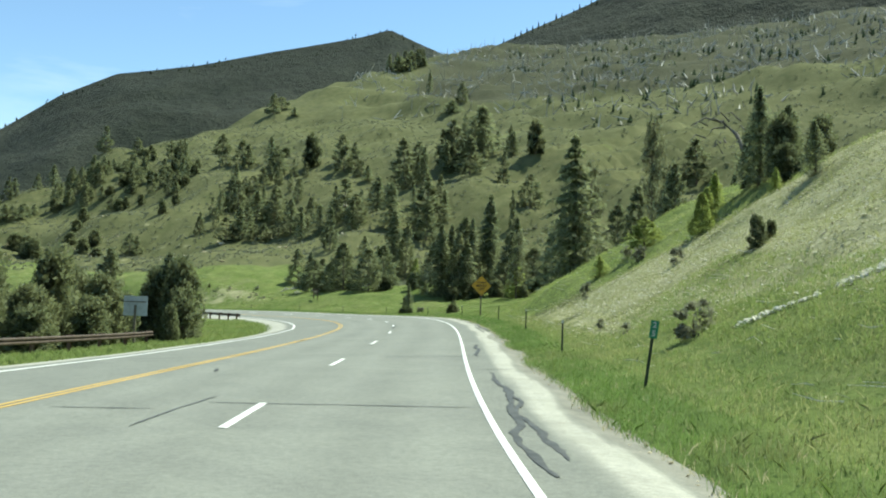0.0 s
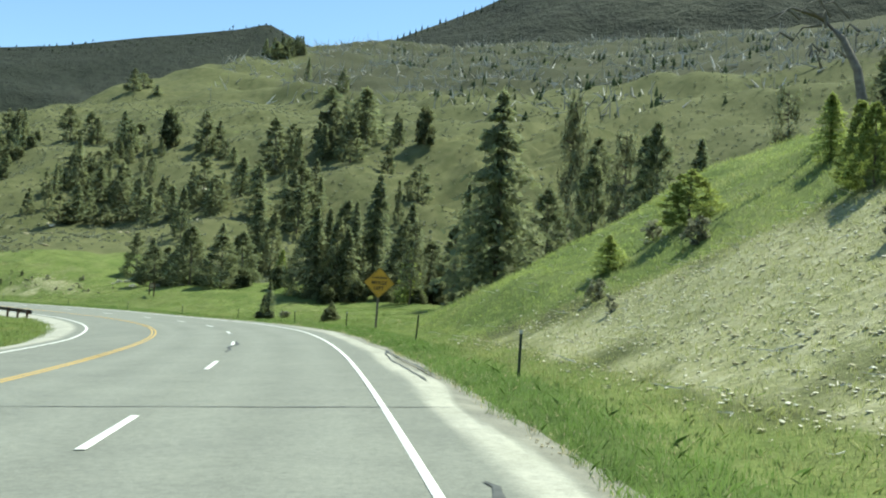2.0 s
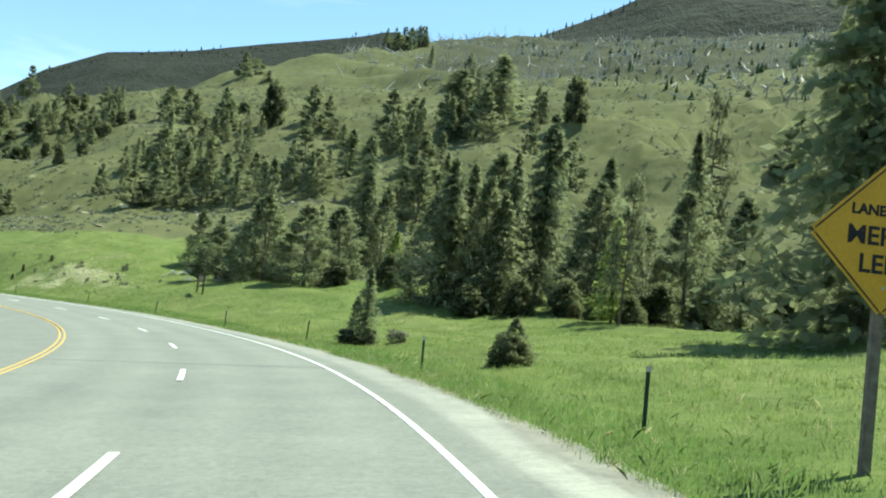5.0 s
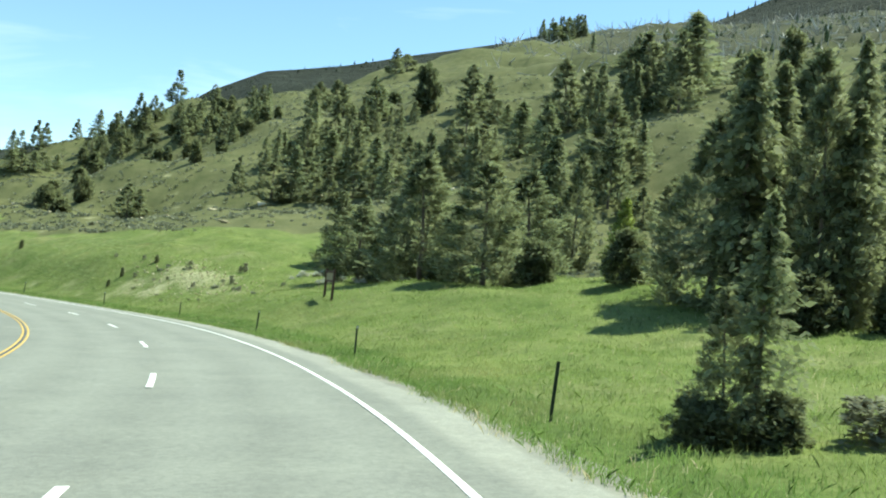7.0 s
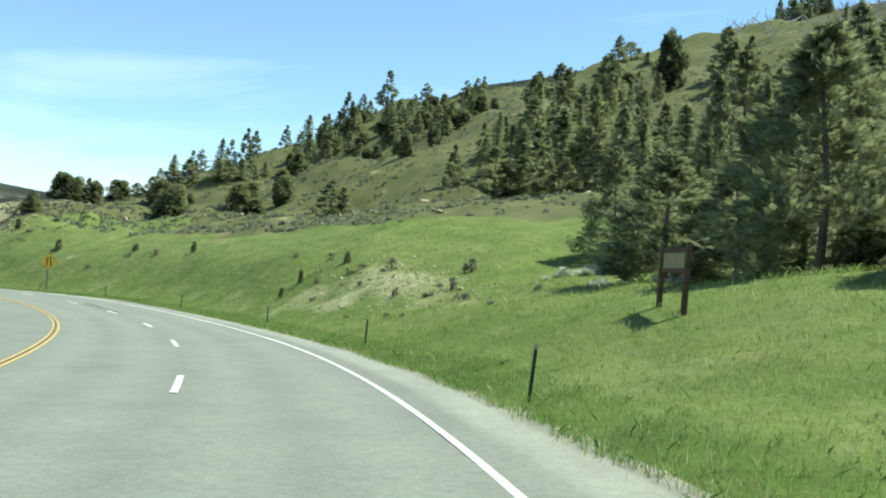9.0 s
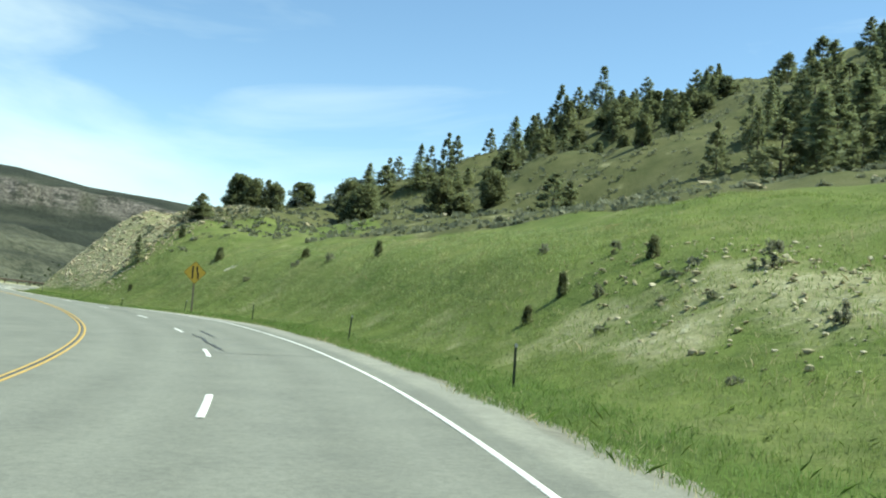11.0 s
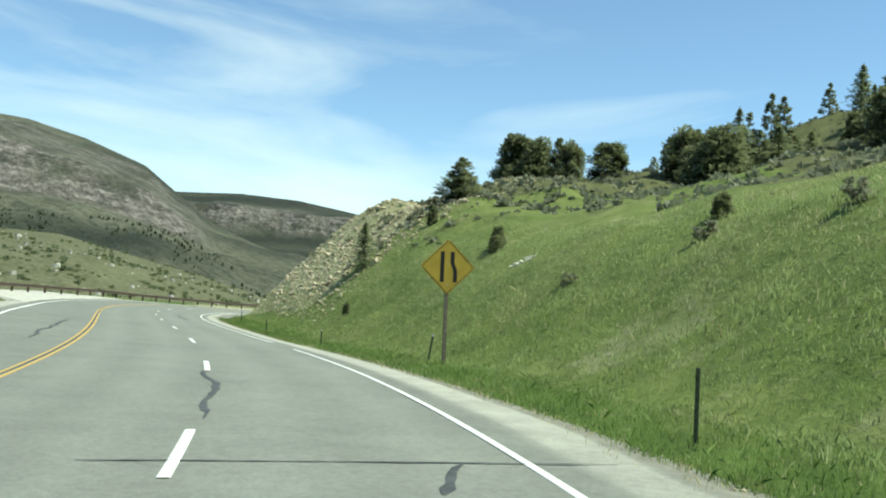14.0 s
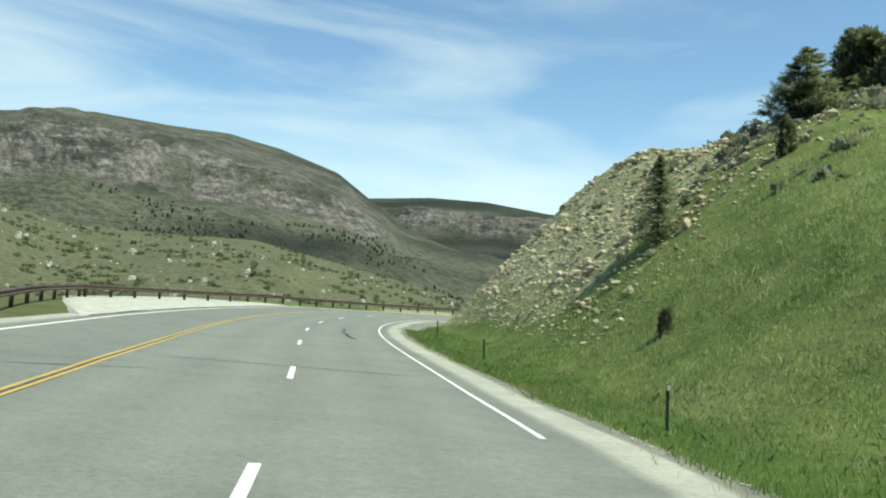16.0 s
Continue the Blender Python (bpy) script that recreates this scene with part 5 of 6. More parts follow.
guardrail(((-24, -14.4), (10, -14.3), (44, -13.8)), "rust-brown steel guardrail on posts beyond the grass strip", rust_steel, board_wood)
guardrail(((100, -8.9), (112, -9.2), (150, -9.6)), "dark guardrail on wooden posts around the inside of the bend", rust_steel, board_wood)
guardrail(((196, -9.6), (216, -9.6), (234, -9.9), (258, -13.6)), "weathered brown guardrail ending at the gravel turnout", rust_steel, board_wood)
guardrail(((257, -13.4), (266, -12.6), (278, -10.6), (292, -9.9), (345, -9.7)), "long weathered guardrail around the outside of the far bend", rust_steel, board_wood)

# bare dead tree on the bank
dead = new("dead_tree")
dead.matrix_basis = pose(21.2, 43.4, height_at(21.2, 43.4) - 0.1) @ Matrix.Scale(1.25, 4)
r = np.random.RandomState(9)
part("trunk", *tube([(0, 0, -0.2), (0.1, 0.1, 0.9), (0.05, 0.3, 1.8), (-0.3, 0.5, 2.7), (-0.9, 0.7, 3.3), (-1.7, 0.8, 3.5), (-2.4, 0.8, 3.1)], [0.16, 0.14, 0.12, 0.10, 0.07, 0.04, 0.02], 7), dead_wood, dead, "", True)
for i in range(14):
    b0 = Vector((r.uniform(-1.8, 0.1), r.uniform(0.2, 0.8), r.uniform(1.6, 3.4)))
    d1 = Vector((r.uniform(-1.1, 0.5), r.uniform(-0.6, 0.6), r.uniform(-0.3, 0.5)))
    part("branch", *tube([tuple(b0), tuple(b0 + d1 * 0.6 + Vector((0, 0, 0.15))), tuple(b0 + d1 * 1.1 + Vector((0, 0, -0.25)))], [0.045, 0.028, 0.008], 5), dead_wood, dead)
tagged(dead, "bare grey dead tree arching over the bank", "dead tree")


# ---- ground cover ----
def blade_stuff(name, s, lat, h, spread_r, width, blades, mat, label, seed, xy=None, lean=0.75):
    """Tufts of tapered blades standing on the ground, joined into one object."""
    r = np.random.RandomState(seed)
    p = on_road(s, lat) if xy is None else np.stack([xy[0], xy[1], 0 * xy[0]], -1)
    gz = ground_height(p[:, 0], p[:, 1])
    if xy is None:
        o = np.clip(lat - 4.6, 0, None)
        gz = np.where((lat > 0) & (lat < 5.9), np.maximum(gz, p[:, 2] - 0.10 * o - 0.06 * o * o), gz)
    p[:, 2] = gz
    n = len(p) * blades
    base = np.repeat(p, blades, 0) + np.stack([r.normal(0, spread_r, n), r.normal(0, spread_r, n), np.full(n, 0.01)], -1)
    hh = np.repeat(h, blades) * r.uniform(0.55, 1.25, n)
    a = r.uniform(0, 6.283, n)
    w = np.stack([np.cos(a), np.sin(a), 0 * a], -1) * (width * r.uniform(0.6, 1.3, n))[:, None]
    b = r.uniform(0, 6.283, n)
    bend = np.stack([np.cos(b), np.sin(b), 0 * b], -1) * (hh * np.abs(r.normal(0, lean, n)))[:, None]
    mid = base + 0.35 * bend + np.stack([0 * hh, 0 * hh, hh * 0.6], -1)
    tip = base + bend + np.stack([0 * hh, 0 * hh, hh], -1)
    V = np.stack([base - w, base + w, mid + 0.7 * w, tip, mid - 0.7 * w], 1).reshape(-1, 3)
    F = np.arange(5 * n).reshape(n, 5)
    up = np.repeat(unit(r.normal(0, 0.22, (n, 3)) + (0, 0, 1)), 5, 0)
    return tagged(link_mesh(name, V, F, mat, True, None, up), label, "grass", kind="stuff")


def turf(name, dark, light, dry, glow=0.5):
    """Blades whose colour drifts from green to straw in patches."""
    m = foliage(name, dark, light, glow)
    nt = m.node_tree
    b = nt.nodes["Principled BSDF"]
    tone = b.inputs["Base Color"].links[0].from_socket
    patchy = ramp(nt, noise_node(nt, 0.22, 4, 0.65, "world"), [(0.52, (0, 0, 0)), (0.70, (0.7, 0.7, 0.7))])
    mixed = mix(nt, patchy, tone, dry)
    blots = ramp(nt, noise_node(nt, 0.6, 6, 0.68), [(0.36, (0.70, 0.74, 0.70)), (0.5, (0.95, 0.95, 0.95)), (0.64, (1.15, 1.12, 1.12))])
    mixed = mix(nt, 0.85, mixed, blots, "MULTIPLY")
    nt.links.new(mixed, b.inputs["Base Color"])
    t = next(n for n in nt.nodes if n.type == "BSDF_TRANSLUCENT")
    nt.links.new(mixed, t.inputs["Color"])
    return m


grass_green = turf("green_grass", (0.11, 0.19, 0.045), (0.18, 0.275, 0.08), (0.27, 0.27, 0.125), 0.5)
grass_lush = turf("lush_grass", (0.165, 0.24, 0.068), (0.255, 0.33, 0.112), (0.34, 0.335, 0.155), 0.5)
grass_bank = turf("bank_grass_blades", (0.22, 0.30, 0.11), (0.34, 0.41, 0.19), (0.48, 0.44, 0.26), 0.5)
grass_straw = foliage("dry_grass", (0.36, 0.34, 0.19), (0.55, 0.51, 0.34), 0.5)
g_rand = np.random.RandomState(21)


def verge(n, s0, s1, l0, l1, power=1.0):
    return g_rand.uniform(s0, s1, n), l0 + (l1 - l0) * g_rand.rand(n) ** power


s, lat = verge(46000, -6, 262, 5.15, 9.5, 1.2)
lat = lat + 0.35 * waves(s, s * 0, 6, 61)
lat = lat - 0.35 * np.clip((s - 55) / 30, 0, 1) * np.clip((7 - lat) / 1.5, 0, 1) * (1 - 0.8 * smooth(168, 184, s))
keep = (lat < 6.9 + 1.6 * g_rand.rand(len(s))) | (s < 16 + 10 * g_rand.rand(len(s))) | (s > 44 + 8 * g_rand.rand(len(s)))
s, lat = s[keep], lat[keep]
tall = (0.05 + 0.09 * g_rand.rand(len(s))) * (1 + 0.4 * (lat < 6.4))
near_edge = lat < 6.9
blade_stuff("verge_grass", s[near_edge], lat[near_edge], tall[near_edge], 0.09, 0.0055, 5, grass_green, "uneven green grass along the road's verge", 1)
blade_stuff("slope_grass", s[~near_edge], lat[~near_edge], tall[~near_edge], 0.10, 0.0055, 5, grass_lush, "lighter green grass above the road's verge", 15)
s, lat = verge(7000, -6, 22, 9, 12.5)
blade_stuff("low_bank_grass", s, lat, 0.05 + 0.09 * g_rand.rand(len(s)), 0.12, 0.007, 5, grass_lush, "green grass on the foot of the first bank", 10)
s, lat = verge(2600, -6, 262, 5.0, 6.6, 1.5)
lat = lat + 0.3 * waves(s, s * 0, 6, 61) - 0.45 * np.clip((s - 55) / 30, 0, 1)
blade_stuff("dry_grass_fringe", s, lat, 0.06 + 0.11 * g_rand.rand(len(s)) ** 2, 0.05, 0.004, 4, grass_straw, "pale dry grass stalks fringing the gravel shoulder", 2)
s, lat = verge(22000, 54, 172, 9, 24)
blade_stuff("meadow_grass", s, lat, (0.06 + 0.10 * g_rand.rand(len(s))) * (1 + 0.5 * waves(s, lat, 5, 64)), 0.14, 0.009, 5, grass_lush, "tall lush grass covering the meadow", 3)
s, lat = verge(27000, 163, 229, 6.6, 17.4)
lat = lat + 0.8 * waves(s, s * 0, 14, 62)
keep = g_rand.rand(len(s)) > 0.75 * ((lat > 6.9) & (lat < 9.2) & (s < 200)) * (waves(s, lat, 3, 65) > -0.1)
s, lat = s[keep], lat[keep]
blade_stuff("bank_grass", s, lat, (0.05 + 0.09 * g_rand.rand(len(s))) * (1 + 0.8 * waves(s, lat, 4, 63)), 0.14, 0.009, 5, grass_bank, "wind-blown green grass on the cut bank", 4)
s, lat = verge(4500, 56, 240, 8, 18)
keep = (s < 70) | (s > 135) | (g_rand.rand(len(s)) < 0.3)
blade_stuff("seeding_grass", s[keep], lat[keep], 0.10 + 0.14 * g_rand.rand(keep.sum()), 0.08, 0.006, 3, grass_straw, "scattered pale seeding grass stalks", 5)
crest_blades = turf("crest_grass_blades", (0.27, 0.35, 0.10), (0.39, 0.46, 0.17), (0.46, 0.45, 0.24), 0.5)
s, lat = verge(9000, 30, 60, 8, 22)
keep = s + 1.55 * (lat - 7.9) > 44.5 + 4 * g_rand.rand(len(s))
blade_stuff("crest_grass", s[keep], lat[keep], 0.06 + 0.09 * g_rand.rand(keep.sum()), 0.12, 0.009, 5, crest_blades, "bright green grass over the crest of the bank", 8)
s, lat = verge(21000, -4, 55, 6.8, 20)
keep = (s + 1.55 * (lat - 7.9) < 45.5 + 4 * g_rand.rand(len(s)))
s, lat = s[keep], lat[keep]
blade_stuff("sparse_bank_grass", s, lat, 0.05 + 0.09 * g_rand.rand(len(s)), 0.11, 0.007, 4, foliage("dusty_grass", (0.26, 0.295, 0.115), (0.43, 0.44, 0.22), 0.5), "thin dusty grass between the stones of the bank", 6)
s, lat = verge(9000, -30, 100, -8.6, -15)
blade_stuff("far_verge_grass", s, lat, 0.12 + 0.14 * g_rand.rand(len(s)), 0.12, 0.014, 4, grass_lush, "green grass strip across the road", 7)

stone_mat, nt, b = material("pale_broken_stone", 0.95, 0, 0.15)
tone = ramp(nt, island_random(nt), [(0, (0.31, 0.265, 0.165)), (0.6, (0.52, 0.455, 0.305)), (1, (0.70, 0.63, 0.47))])
nt.links.new(mix(nt, 0.5, tone, ramp(nt, noise_node(nt, 7, 4), [(0.3, (0.6, 0.6, 0.58)), (0.7, (1, 1, 1))]), "MULTIPLY"), b.inputs["Base Color"])


flake_mat, nt, b = material("bright_broken_flakes", 0.95, 0, 0.15)
nt.links.new(ramp(nt, island_random(nt), [(0, (0.42, 0.385, 0.25)), (0.5, (0.64, 0.59, 0.43)), (1, (0.84, 0.80, 0.68))]), b.inputs["Base Color"])


def rock_stuff(name, x, y, size, label, seed, mat=None, heights=None, flat=1.0):
    """Angular stones pressed into the slope, joined into one object."""
    r = np.random.RandomState(seed)
    bm = bmesh.new()
    bmesh.ops.create_icosphere(bm, subdivisions=1, radius=1.0)
    bm.verts.ensure_lookup_table()
    bv = np.array([v.co[:] for v in bm.verts])
    bf = np.array([[v.index for v in f.verts] for f in bm.faces])
    bm.free()
    n = len(x)
    z = ground_height(x, y) if heights is None else heights
    v = bv[None] * r.uniform(0.55, 1.25, (n, len(bv), 1))
    v = v * (size[:, None, None] * np.stack([r.uniform(0.7, 1.4, n), r.uniform(0.6, 1.2, n), flat * r.uniform(0.35, 0.75, n)], -1)[:, None])
    a = r.uniform(0, 6.283, n)
    c, s_ = np.cos(a)[:, None], np.sin(a)[:, None]
    v = np.stack([v[..., 0] * c - v[..., 1] * s_, v[..., 0] * s_ + v[..., 1] * c, v[..., 2]], -1)
    v = v + np.stack([x, y, z + 0.2 * size + 0.015], -1)[:, None]
    f = bf[None] + (np.arange(n) * len(bv))[:, None, None]
    return tagged(link_mesh(name, v.reshape(-1, 3), f.reshape(-1, 3), mat or stone_mat, False), label, "stones", kind="stuff")


def on_plan(s, lat):
    """Places beside the hill's own line."""
    gx_, gy_, gh_ = np.interp(s, GS, GX), np.interp(s, GS, GY), np.interp(s, GS, GH)
    return gx_ + lat * np.cos(gh_), gy_ + lat * np.sin(gh_)


s, lat = verge(27000, -4, 57, 7.2, 21)
keep = (s + 1.55 * (lat - 7.9) < 45.5 + 4 * g_rand.rand(len(s))) & (lat > 7.3 + 3.2 * np.clip((25 - s) / 17, 0, 1) + 0.8 * g_rand.rand(len(s)))
s, lat = s[keep], lat[keep]
x, y = on_plan(s, lat)
rock_stuff("bank_stones", x, y, 0.015 + 0.05 * g_rand.rand(len(x)) ** 2.5, "pale broken stones strewn over the cut bank", 1, flake_mat, None, 0.6)
s, lat = verge(17000, 222, 262, 7.6, 27)
keep = s - 0.55 * (lat - 11) > 226.5 + 6 * g_rand.rand(len(s)) ** 2
x, y = on_plan(s[keep], lat[keep])
rock_stuff("nose_stones", x, y, 0.022 + 0.11 * g_rand.rand(len(x)) ** 4, "tan rubble and ledges on the rocky nose", 2)
s, lat = verge(1500, 224, 261, 8.5, 26)
keep = s - 0.55 * (lat - 11) > 228 + 6 * g_rand.rand(len(s)) ** 2
x, y = on_plan(s[keep], lat[keep])
rock_stuff("nose_rocks", x, y, 0.07 + 0.24 * g_rand.rand(len(x)) ** 3, "angular tan rocks breaking out of the nose", 14, plain("tan_rock", (0.50, 0.425, 0.30), 0.95, 0, 0.3, 2.5, 0.5))
s, lat = verge(1100, 140, 164, 8.5, 16)
keep = ((s - 152) / 10) ** 2 + ((lat - 12.5) / 3.6) ** 2 < g_rand.rand(len(s)) + 0.2
x, y = on_plan(s[keep], lat[keep])
rock_stuff("patch_stones", x, y, 0.03 + 0.09 * g_rand.rand(len(x)) ** 2, "pale stones on the bare patch of the bank", 3)
x, y = on_plan(g_rand.uniform(165, 250, 60), g_rand.uniform(24, 70, 60))
rock_stuff("hill_stones", x, y, 0.2 + 0.6 * g_rand.rand(60) ** 2, "scattered boulders on the dry slope", 4)
# boulders and shrubs of the hillside across the valley
kp = knoll[2:].reshape(-1, 3)
kp = kp[waves(kp[:, 0], kp[:, 1], 34, 81) + 0.6 * waves(kp[:, 0], kp[:, 1], 12, 82) > 0.02]
kp = kp[g_rand.permutation(len(kp))[:2300]]


def shrub_stuff(name, p, size, mat, label, seed, per=16, flat=0.7):
    """Low rounded clumps of small leaf sprays, joined into one object."""
    r = np.random.RandomState(seed)
    n = len(p)
    d = unit(r.normal(0, 1, (n, per, 3)))
    d[..., 2] = np.abs(d[..., 2])
    c = p[:, None] + d * (size[:, None, None] * (0.35 + 0.25 * r.rand(n, per, 1))) * (1, 1, flat)
    a = unit(d + r.normal(0, 0.5, d.shape)) * (size[:, None] * r.uniform(0.22, 0.4, (n, per)))[..., None]
    w = unit(np.cross(a, r.normal(0, 1, a.shape))) * (size[:, None] * r.uniform(0.14, 0.26, (n, per)))[..., None]
    V, F = quads(c.reshape(-1, 3), a.reshape(-1, 3), w.reshape(-1, 3))
    return tagged(link_mesh(name, V, F, mat, False), label, "shrubs", kind="stuff")


shrub_stuff("valley_shrubs", kp, g_rand.uniform(0.8, 2.6, len(kp)), juniper_leaf, "dark shrubs dotting the far hillside", 1, 20)
sage_mat = foliage("grey_sagebrush", (0.16, 0.178, 0.11), (0.31, 0.315, 0.215), 0.4)
n = 14000
s, lat = g_rand.uniform(110, 330, n), 20 + 200 * g_rand.rand(n) ** 1.2
keep = (lat > 36) | (s > 172)
x, y = on_plan(s[keep], lat[keep])
n = len(x)
shrub_stuff("sagebrush", np.stack([x, y, ground_height(x, y)], -1), g_rand.uniform(0.3, 0.9, n), sage_mat, "grey-green sagebrush dotted over the dry slope", 2, 10)
n = 7000
x, y = on_plan(g_rand.uniform(-10, 150, n), 28 + 330 * g_rand.rand(n))
shrub_stuff("slope_brush", np.stack([x, y, ground_height(x, y)], -1), g_rand.uniform(0.35, 1.2, n), sage_mat, "low brush on the upper slope", 3, 10)
# burnt ground near the top: fallen trunks, standing snags, young regrowth
log_mat = foliage("bleached_logs", (0.34, 0.32, 0.27), (0.80, 0.76, 0.68), 0.0)
snag_mat = foliage("grey_snags", (0.10, 0.09, 0.08), (0.42, 0.40, 0.36), 0.0)


def stick_stuff(name, x, y, length, thick, flat, mat, label, seed, lift=0.25, steep=0.55):
    """Tapered trunks lying or standing on the slope, joined into one object."""
    r = np.random.RandomState(seed)
    V, F = [], []
    z = ground_height(x, y)
    for i in range(len(x)):
        a = r.uniform(0, 6.283)
        el = min(1.4, abs(r.normal(0, steep))) if flat else r.normal(1.5, 0.10)
        d = np.array([math.cos(a) * math.cos(el), math.sin(a) * math.cos(el), math.sin(el)])
        p = np.array([x[i], y[i], z[i] + (lift if flat else -0.3)])
        v, f = tube([tuple(p), tuple(p + d * length[i] * 0.5 + r.normal(0, 0.05, 3)), tuple(p + d * length[i])], [thick[i], thick[i] * 0.8, thick[i] * 0.35], 4)
        o = len(V)
        V += v
        F += [tuple(q + o for q in g) for g in f]
    return tagged(link_mesh(name, V, F, mat, False), label, "dead wood", kind="stuff")


def burnt_places(n):
    x, y = g_rand.uniform(-40, 240, n), g_rand.uniform(255, 620, n)
    keep = ((y - 255) * 0.42 + x > 62 + 25 * g_rand.randn(n)) & (waves(x, y, 80, 72) > -0.22)
    return x[keep], y[keep]


x, y = burnt_places(3600)
stick_stuff("fallen_logs", x, y, g_rand.uniform(1.8, 6.5, len(x)), g_rand.uniform(0.13, 0.34, len(x)), True, log_mat, "bleached fallen trunks on the burnt slope", 1)
x, y = burnt_places(620)
stick_stuff("standing_snags", x, y, g_rand.uniform(3, 9, len(x)), g_rand.uniform(0.10, 0.20, len(x)), False, snag_mat, "thin bare snags standing on the upper slope", 2)
x, y = burnt_places(2600)
keep = (waves(x, y, 70, 71) > 0.05) & (x > 45)
x, y = x[keep], y[keep]
far_woods("regrowth", np.stack([x, y, ground_height(x, y)], -1), g_rand.uniform(1.0, 3.2, len(x)), "young conifers regrowing among the fallen trunks", 0.3, 1, sapling_mat)
# shrubs that stand out on the banks
for s, lat, h, w in ((12, 9.0, 1.1, 1.35), (30.4, 12.9, 0.8, 0.9), (41.4, 10.7, 0.75, 0.75), (38.5, 10.2, 0.5, 0.5), (44.8, 13.8, 0.8, 1.0), (41.0, 13.6, 0.9, 1.1), (23, 8.4, 0.5, 0.45), (19.5, 8.7, 0.4, 0.45)):
    x, y = on_plan(s, lat)
    plant("shrub", True, float(x), float(y), h, w, "grey-green rounded shrub on the stony bank", "shrub", "shrubs on the bank")
for s, lat, h, w in ((150, 15.5, 0.8, 1.1), (154, 13, 0.7, 0.8), (147, 13.2, 0.5, 0.6), (143, 12, 0.5, 0.6), (149, 11.2, 0.5, 0.5), (161, 12.4, 0.5, 0.5), (165, 11.8, 0.45, 0.5), (158, 10.4, 0.5, 0.4)):
    x, y = on_plan(s, lat)
    plant("shrub", True, float(x), float(y), h, w, "pale sage shrub on the green bank", "shrub", "shrubs of the green bank")
for x, y, h, w in ((-83.5, 188.4, 1.15, 1.0), (-83.1, 187.9, 0.8, 1.0), (-83.9, 188.8, 0.85, 0.9), (-36.5, 154.8, 0.75, 0.55), (-37.0, 153.6, 0.6, 0.5), (-34.1, 155.7, 0.7, 0.6), (-67.6, 180.5, 0.75, 0.9), (-56.3, 173.1, 1.0, 0.75), (-97.6, 197.2, 1.3, 0.95), (-93.2, 187.6, 0.7, 0.6)):
    plant("juniper", True, x, y, h, w, "small dark juniper on the grassy bank", "bush", "small junipers of the bank")
for x, y, h, w in ((-67.0, 178.8, 0.5, 1.0), (-72.0, 179.5, 0.4, 0.9), (-62.0, 176.0, 0.6, 0.9), (-101.5, 199.5, 0.9, 1.2), (-104, 203, 0.8, 1.3)):
    plant("shrub", True, x, y, h, w, "grey-green shrub on the grassy bank", "shrub", "shrubs of the cut bank")
plant("fir", True, -99.7, 193.7, 2.9, 2.3, "olive-green young fir at the edge of the rocks", "tree", "young firs on the bank")

# loose stones along the gravel shoulder
s, lat = verge(4200, -6, 250, 4.9, 5.9)
p = on_road(s, lat)
rock_stuff("shoulder_gravel", p[:, 0], p[:, 1], 0.008 + 0.022 * g_rand.rand(len(s)) ** 3, "loose grey gravel on the road shoulder", 9, None, p[:, 2] - 0.10 * (lat - 4.6).clip(0) - 0.06 * (lat - 4.6).clip(0) ** 2)
# boulders on the hillside across the valley
kb = knoll[4:].reshape(-1, 3)
kb = kb[waves(kb[:, 0], kb[:, 1], 40, 83) + 0.7 * waves(kb[:, 0], kb[:, 1], 13, 84) > 0.12]
kb = kb[g_rand.permutation(len(kb))[:1000]]
V, F = [], []
for (x, y, z), q in zip(kb, 0.2 + 1.3 * g_rand.rand(len(kb)) ** 4):
    o = len(V)
    for i in range(6):
        a = i * 1.047 + g_rand.rand()
        V.append((x + q * math.cos(a) * g_rand.uniform(0.7, 1.3), y + q * math.sin(a) * g_rand.uniform(0.7, 1.3), z - 0.3 * q))
    for i in range(6):
        a = i * 1.047 + g_rand.rand()
        V.append((x + 0.7 * q * math.cos(a), y + 0.7 * q * math.sin(a), z + q * g_rand.uniform(0.4, 0.9)))
    F += [(o + i, o + (i + 1) % 6, o + 6 + (i + 1) % 6, o + 6 + i) for i in range(6)] + [tuple(o + 6 + i for i in range(6))]
boulder_mat = plain("grey_boulders", (0.44, 0.42, 0.36), 0.95, 0, 0.3, 0.8, 0.5)
tagged(link_mesh("valley_boulders", V, F, boulder_mat, False), "pale boulders strewn over the hillside", "stones", kind="stuff")

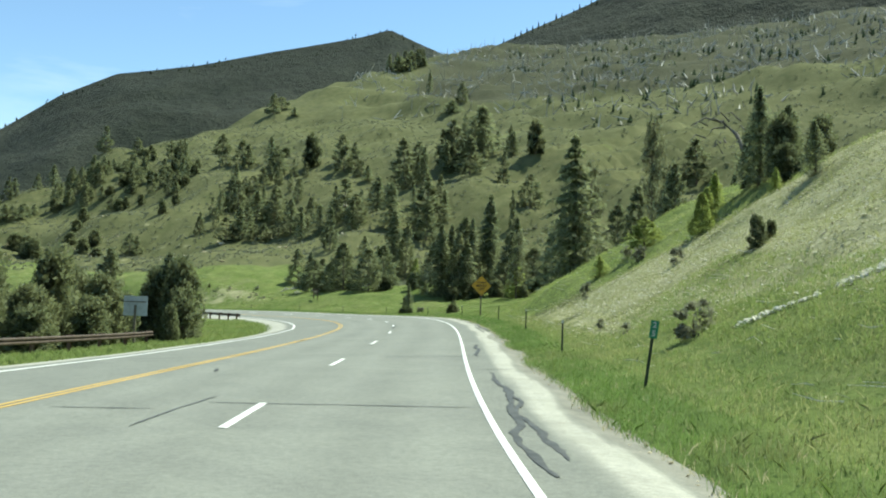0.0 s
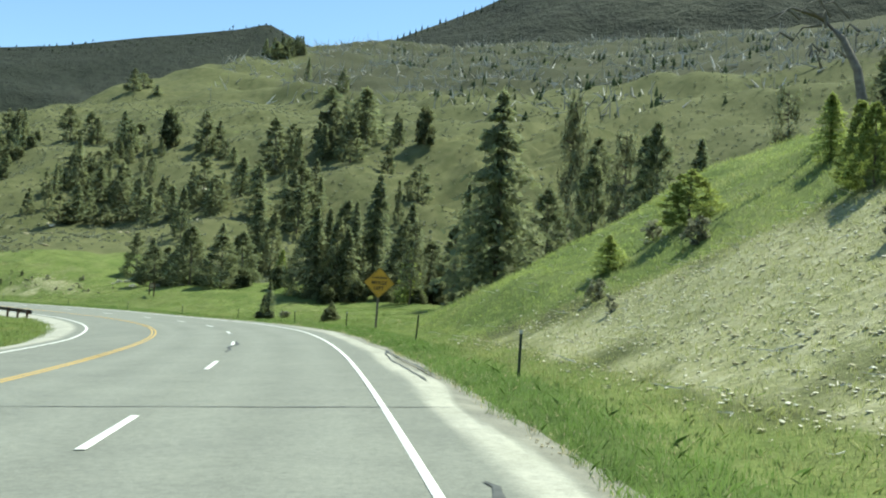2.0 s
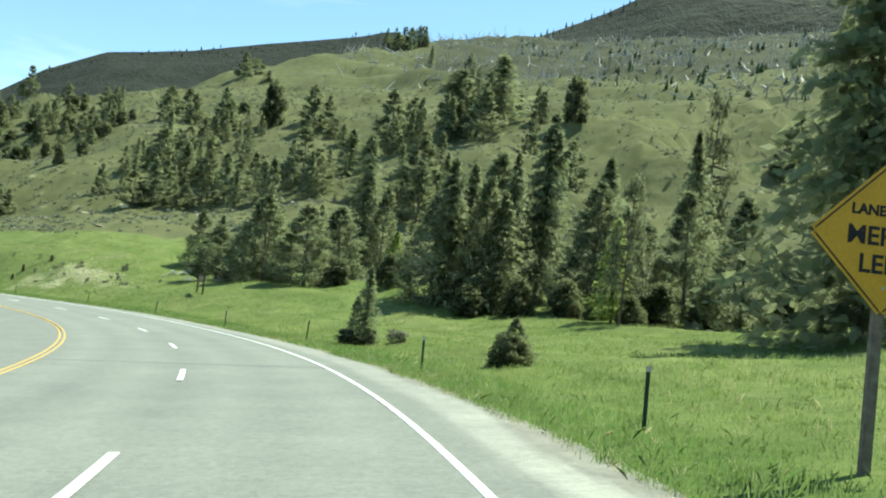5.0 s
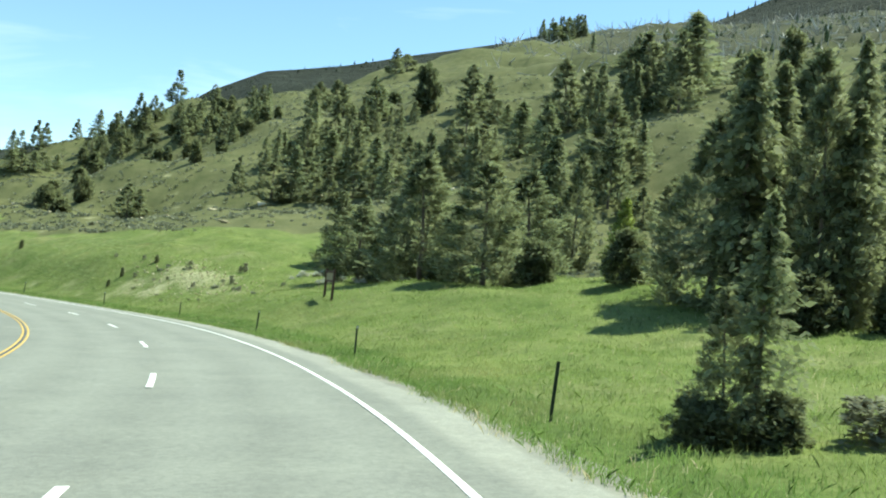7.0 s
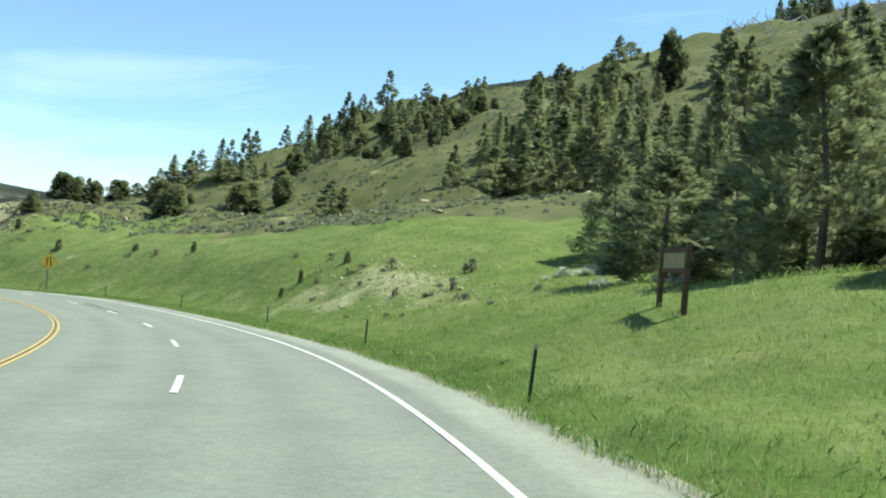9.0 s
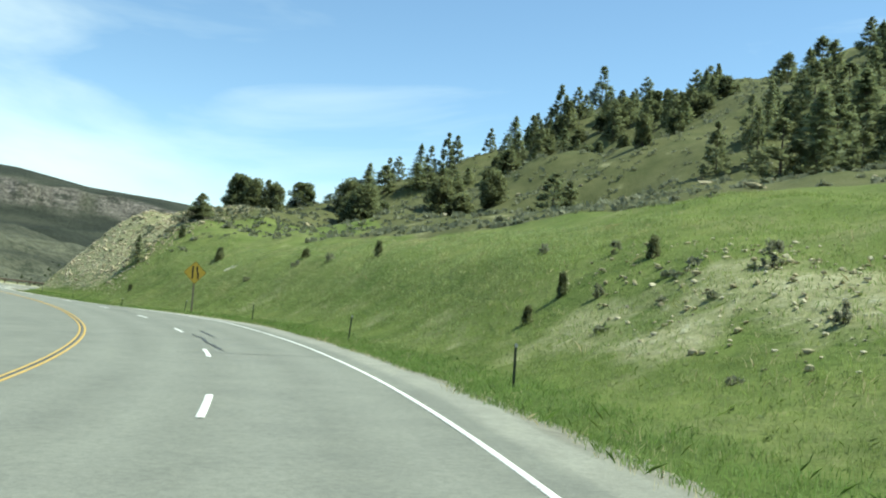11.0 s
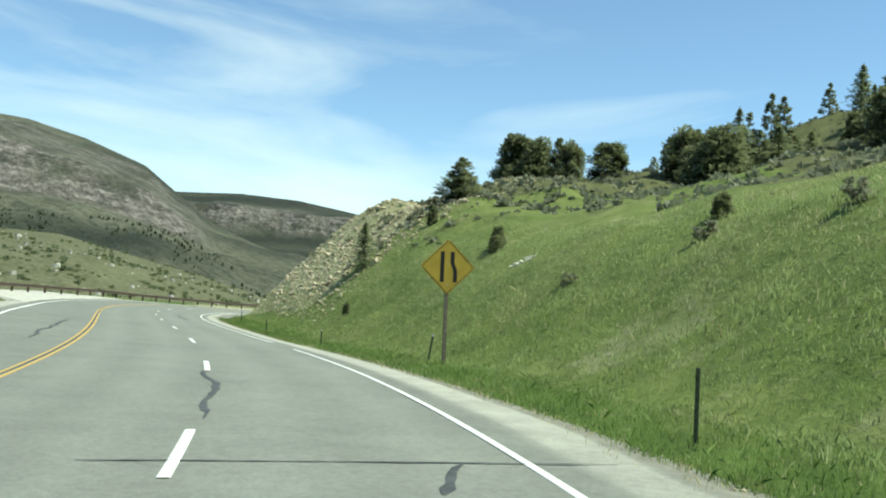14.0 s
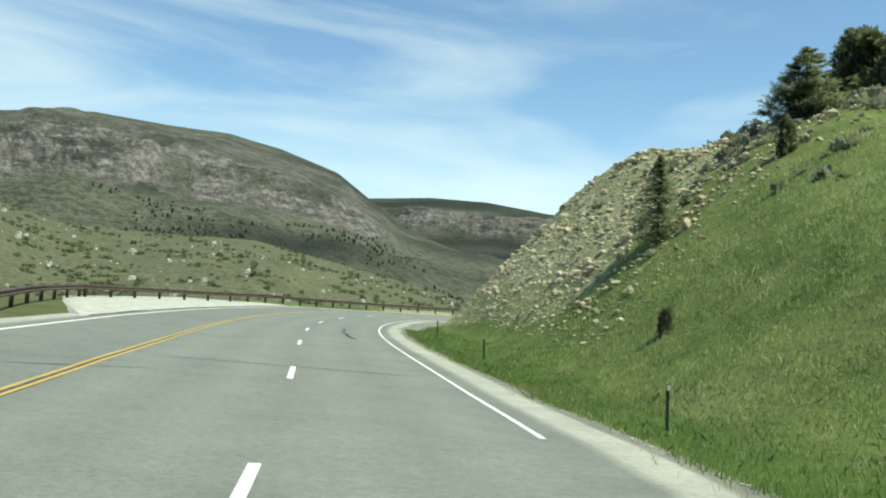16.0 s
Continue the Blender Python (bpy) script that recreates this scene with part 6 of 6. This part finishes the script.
# bleached twigs and a pale rock outcrop on the first bank
twig_mat = plain("bleached_twigs", (0.72, 0.68, 0.57), 0.9, 0, 0.2, 9)
s, lat = verge(420, 0, 52, 7.4, 17)
x, y = on_plan(s, lat)
stick_stuff("bank_twigs", x, y, g_rand.uniform(0.12, 0.7, len(x)), g_rand.uniform(0.006, 0.018, len(x)), True, twig_mat, "bleached twigs lying on the stony bank", 5, 0.02, 0.12)
u = g_rand.rand(150)
rock_stuff("outcrop_stones", 9.58 + 1.3 * u + g_rand.normal(0, 0.05, 150), 9.85 - 1.55 * u + g_rand.normal(0, 0.06, 150), 0.03 + 0.07 * g_rand.rand(150), "line of whitish stones on the green bank", 11, twig_mat)
u = g_rand.rand(170)
rock_stuff("outcrop_stones", 11.3 + 0.7 * u + g_rand.normal(0, 0.09, 170), 8.1 - 0.9 * u + g_rand.normal(0, 0.12, 170), 0.025 + 0.06 * g_rand.rand(170), "heap of whitish stones on the green bank", 12, twig_mat)
pale_sage = foliage("pale_sagebrush", (0.34, 0.36, 0.27), (0.52, 0.53, 0.43), 0.5, 0.2)
# pale sage and rabbitbrush on the terrace above the green bank
n = 22
x, y = on_plan(g_rand.uniform(132, 146, n), g_rand.uniform(17, 20, n))
shrub_stuff("terrace_sage", np.stack([x, y, ground_height(x, y)], -1), g_rand.uniform(0.4, 0.8, n), pale_sage, "pale grey sagebrush along the terrace", 6, 26)
n = 16
x, y = on_plan(g_rand.uniform(140, 158, n), g_rand.uniform(8.5, 15, n))
shrub_stuff("patch_sage", np.stack([x, y, ground_height(x, y)], -1), g_rand.uniform(0.2, 0.5, n), sage_mat, "small dark sagebrush tufts on the stony patch", 7, 26)
n = 110
x, y = on_plan(g_rand.uniform(224, 256, n), g_rand.uniform(12, 26, n))
shrub_stuff("nose_sage", np.stack([x, y, ground_height(x, y)], -1), g_rand.uniform(0.25, 0.75, n), sage_mat, "grey-green tufts among the rubble of the nose", 8, 26)
n = 90
x, y = on_plan(g_rand.uniform(165, 226, n), g_rand.uniform(20, 40, n))
shrub_stuff("crest_sage", np.stack([x, y, ground_height(x, y)], -1), g_rand.uniform(0.3, 0.8, n), sage_mat, "sagebrush along the top of the cut bank", 9, 22)
rock_stuff("ledge_stones", -77.9 + g_rand.normal(0, 0.28, 26), 184.1 + g_rand.normal(0, 0.2, 26), 0.04 + 0.11 * g_rand.rand(26), "small pale rock ledge in the grassy bank", 13, twig_mat)
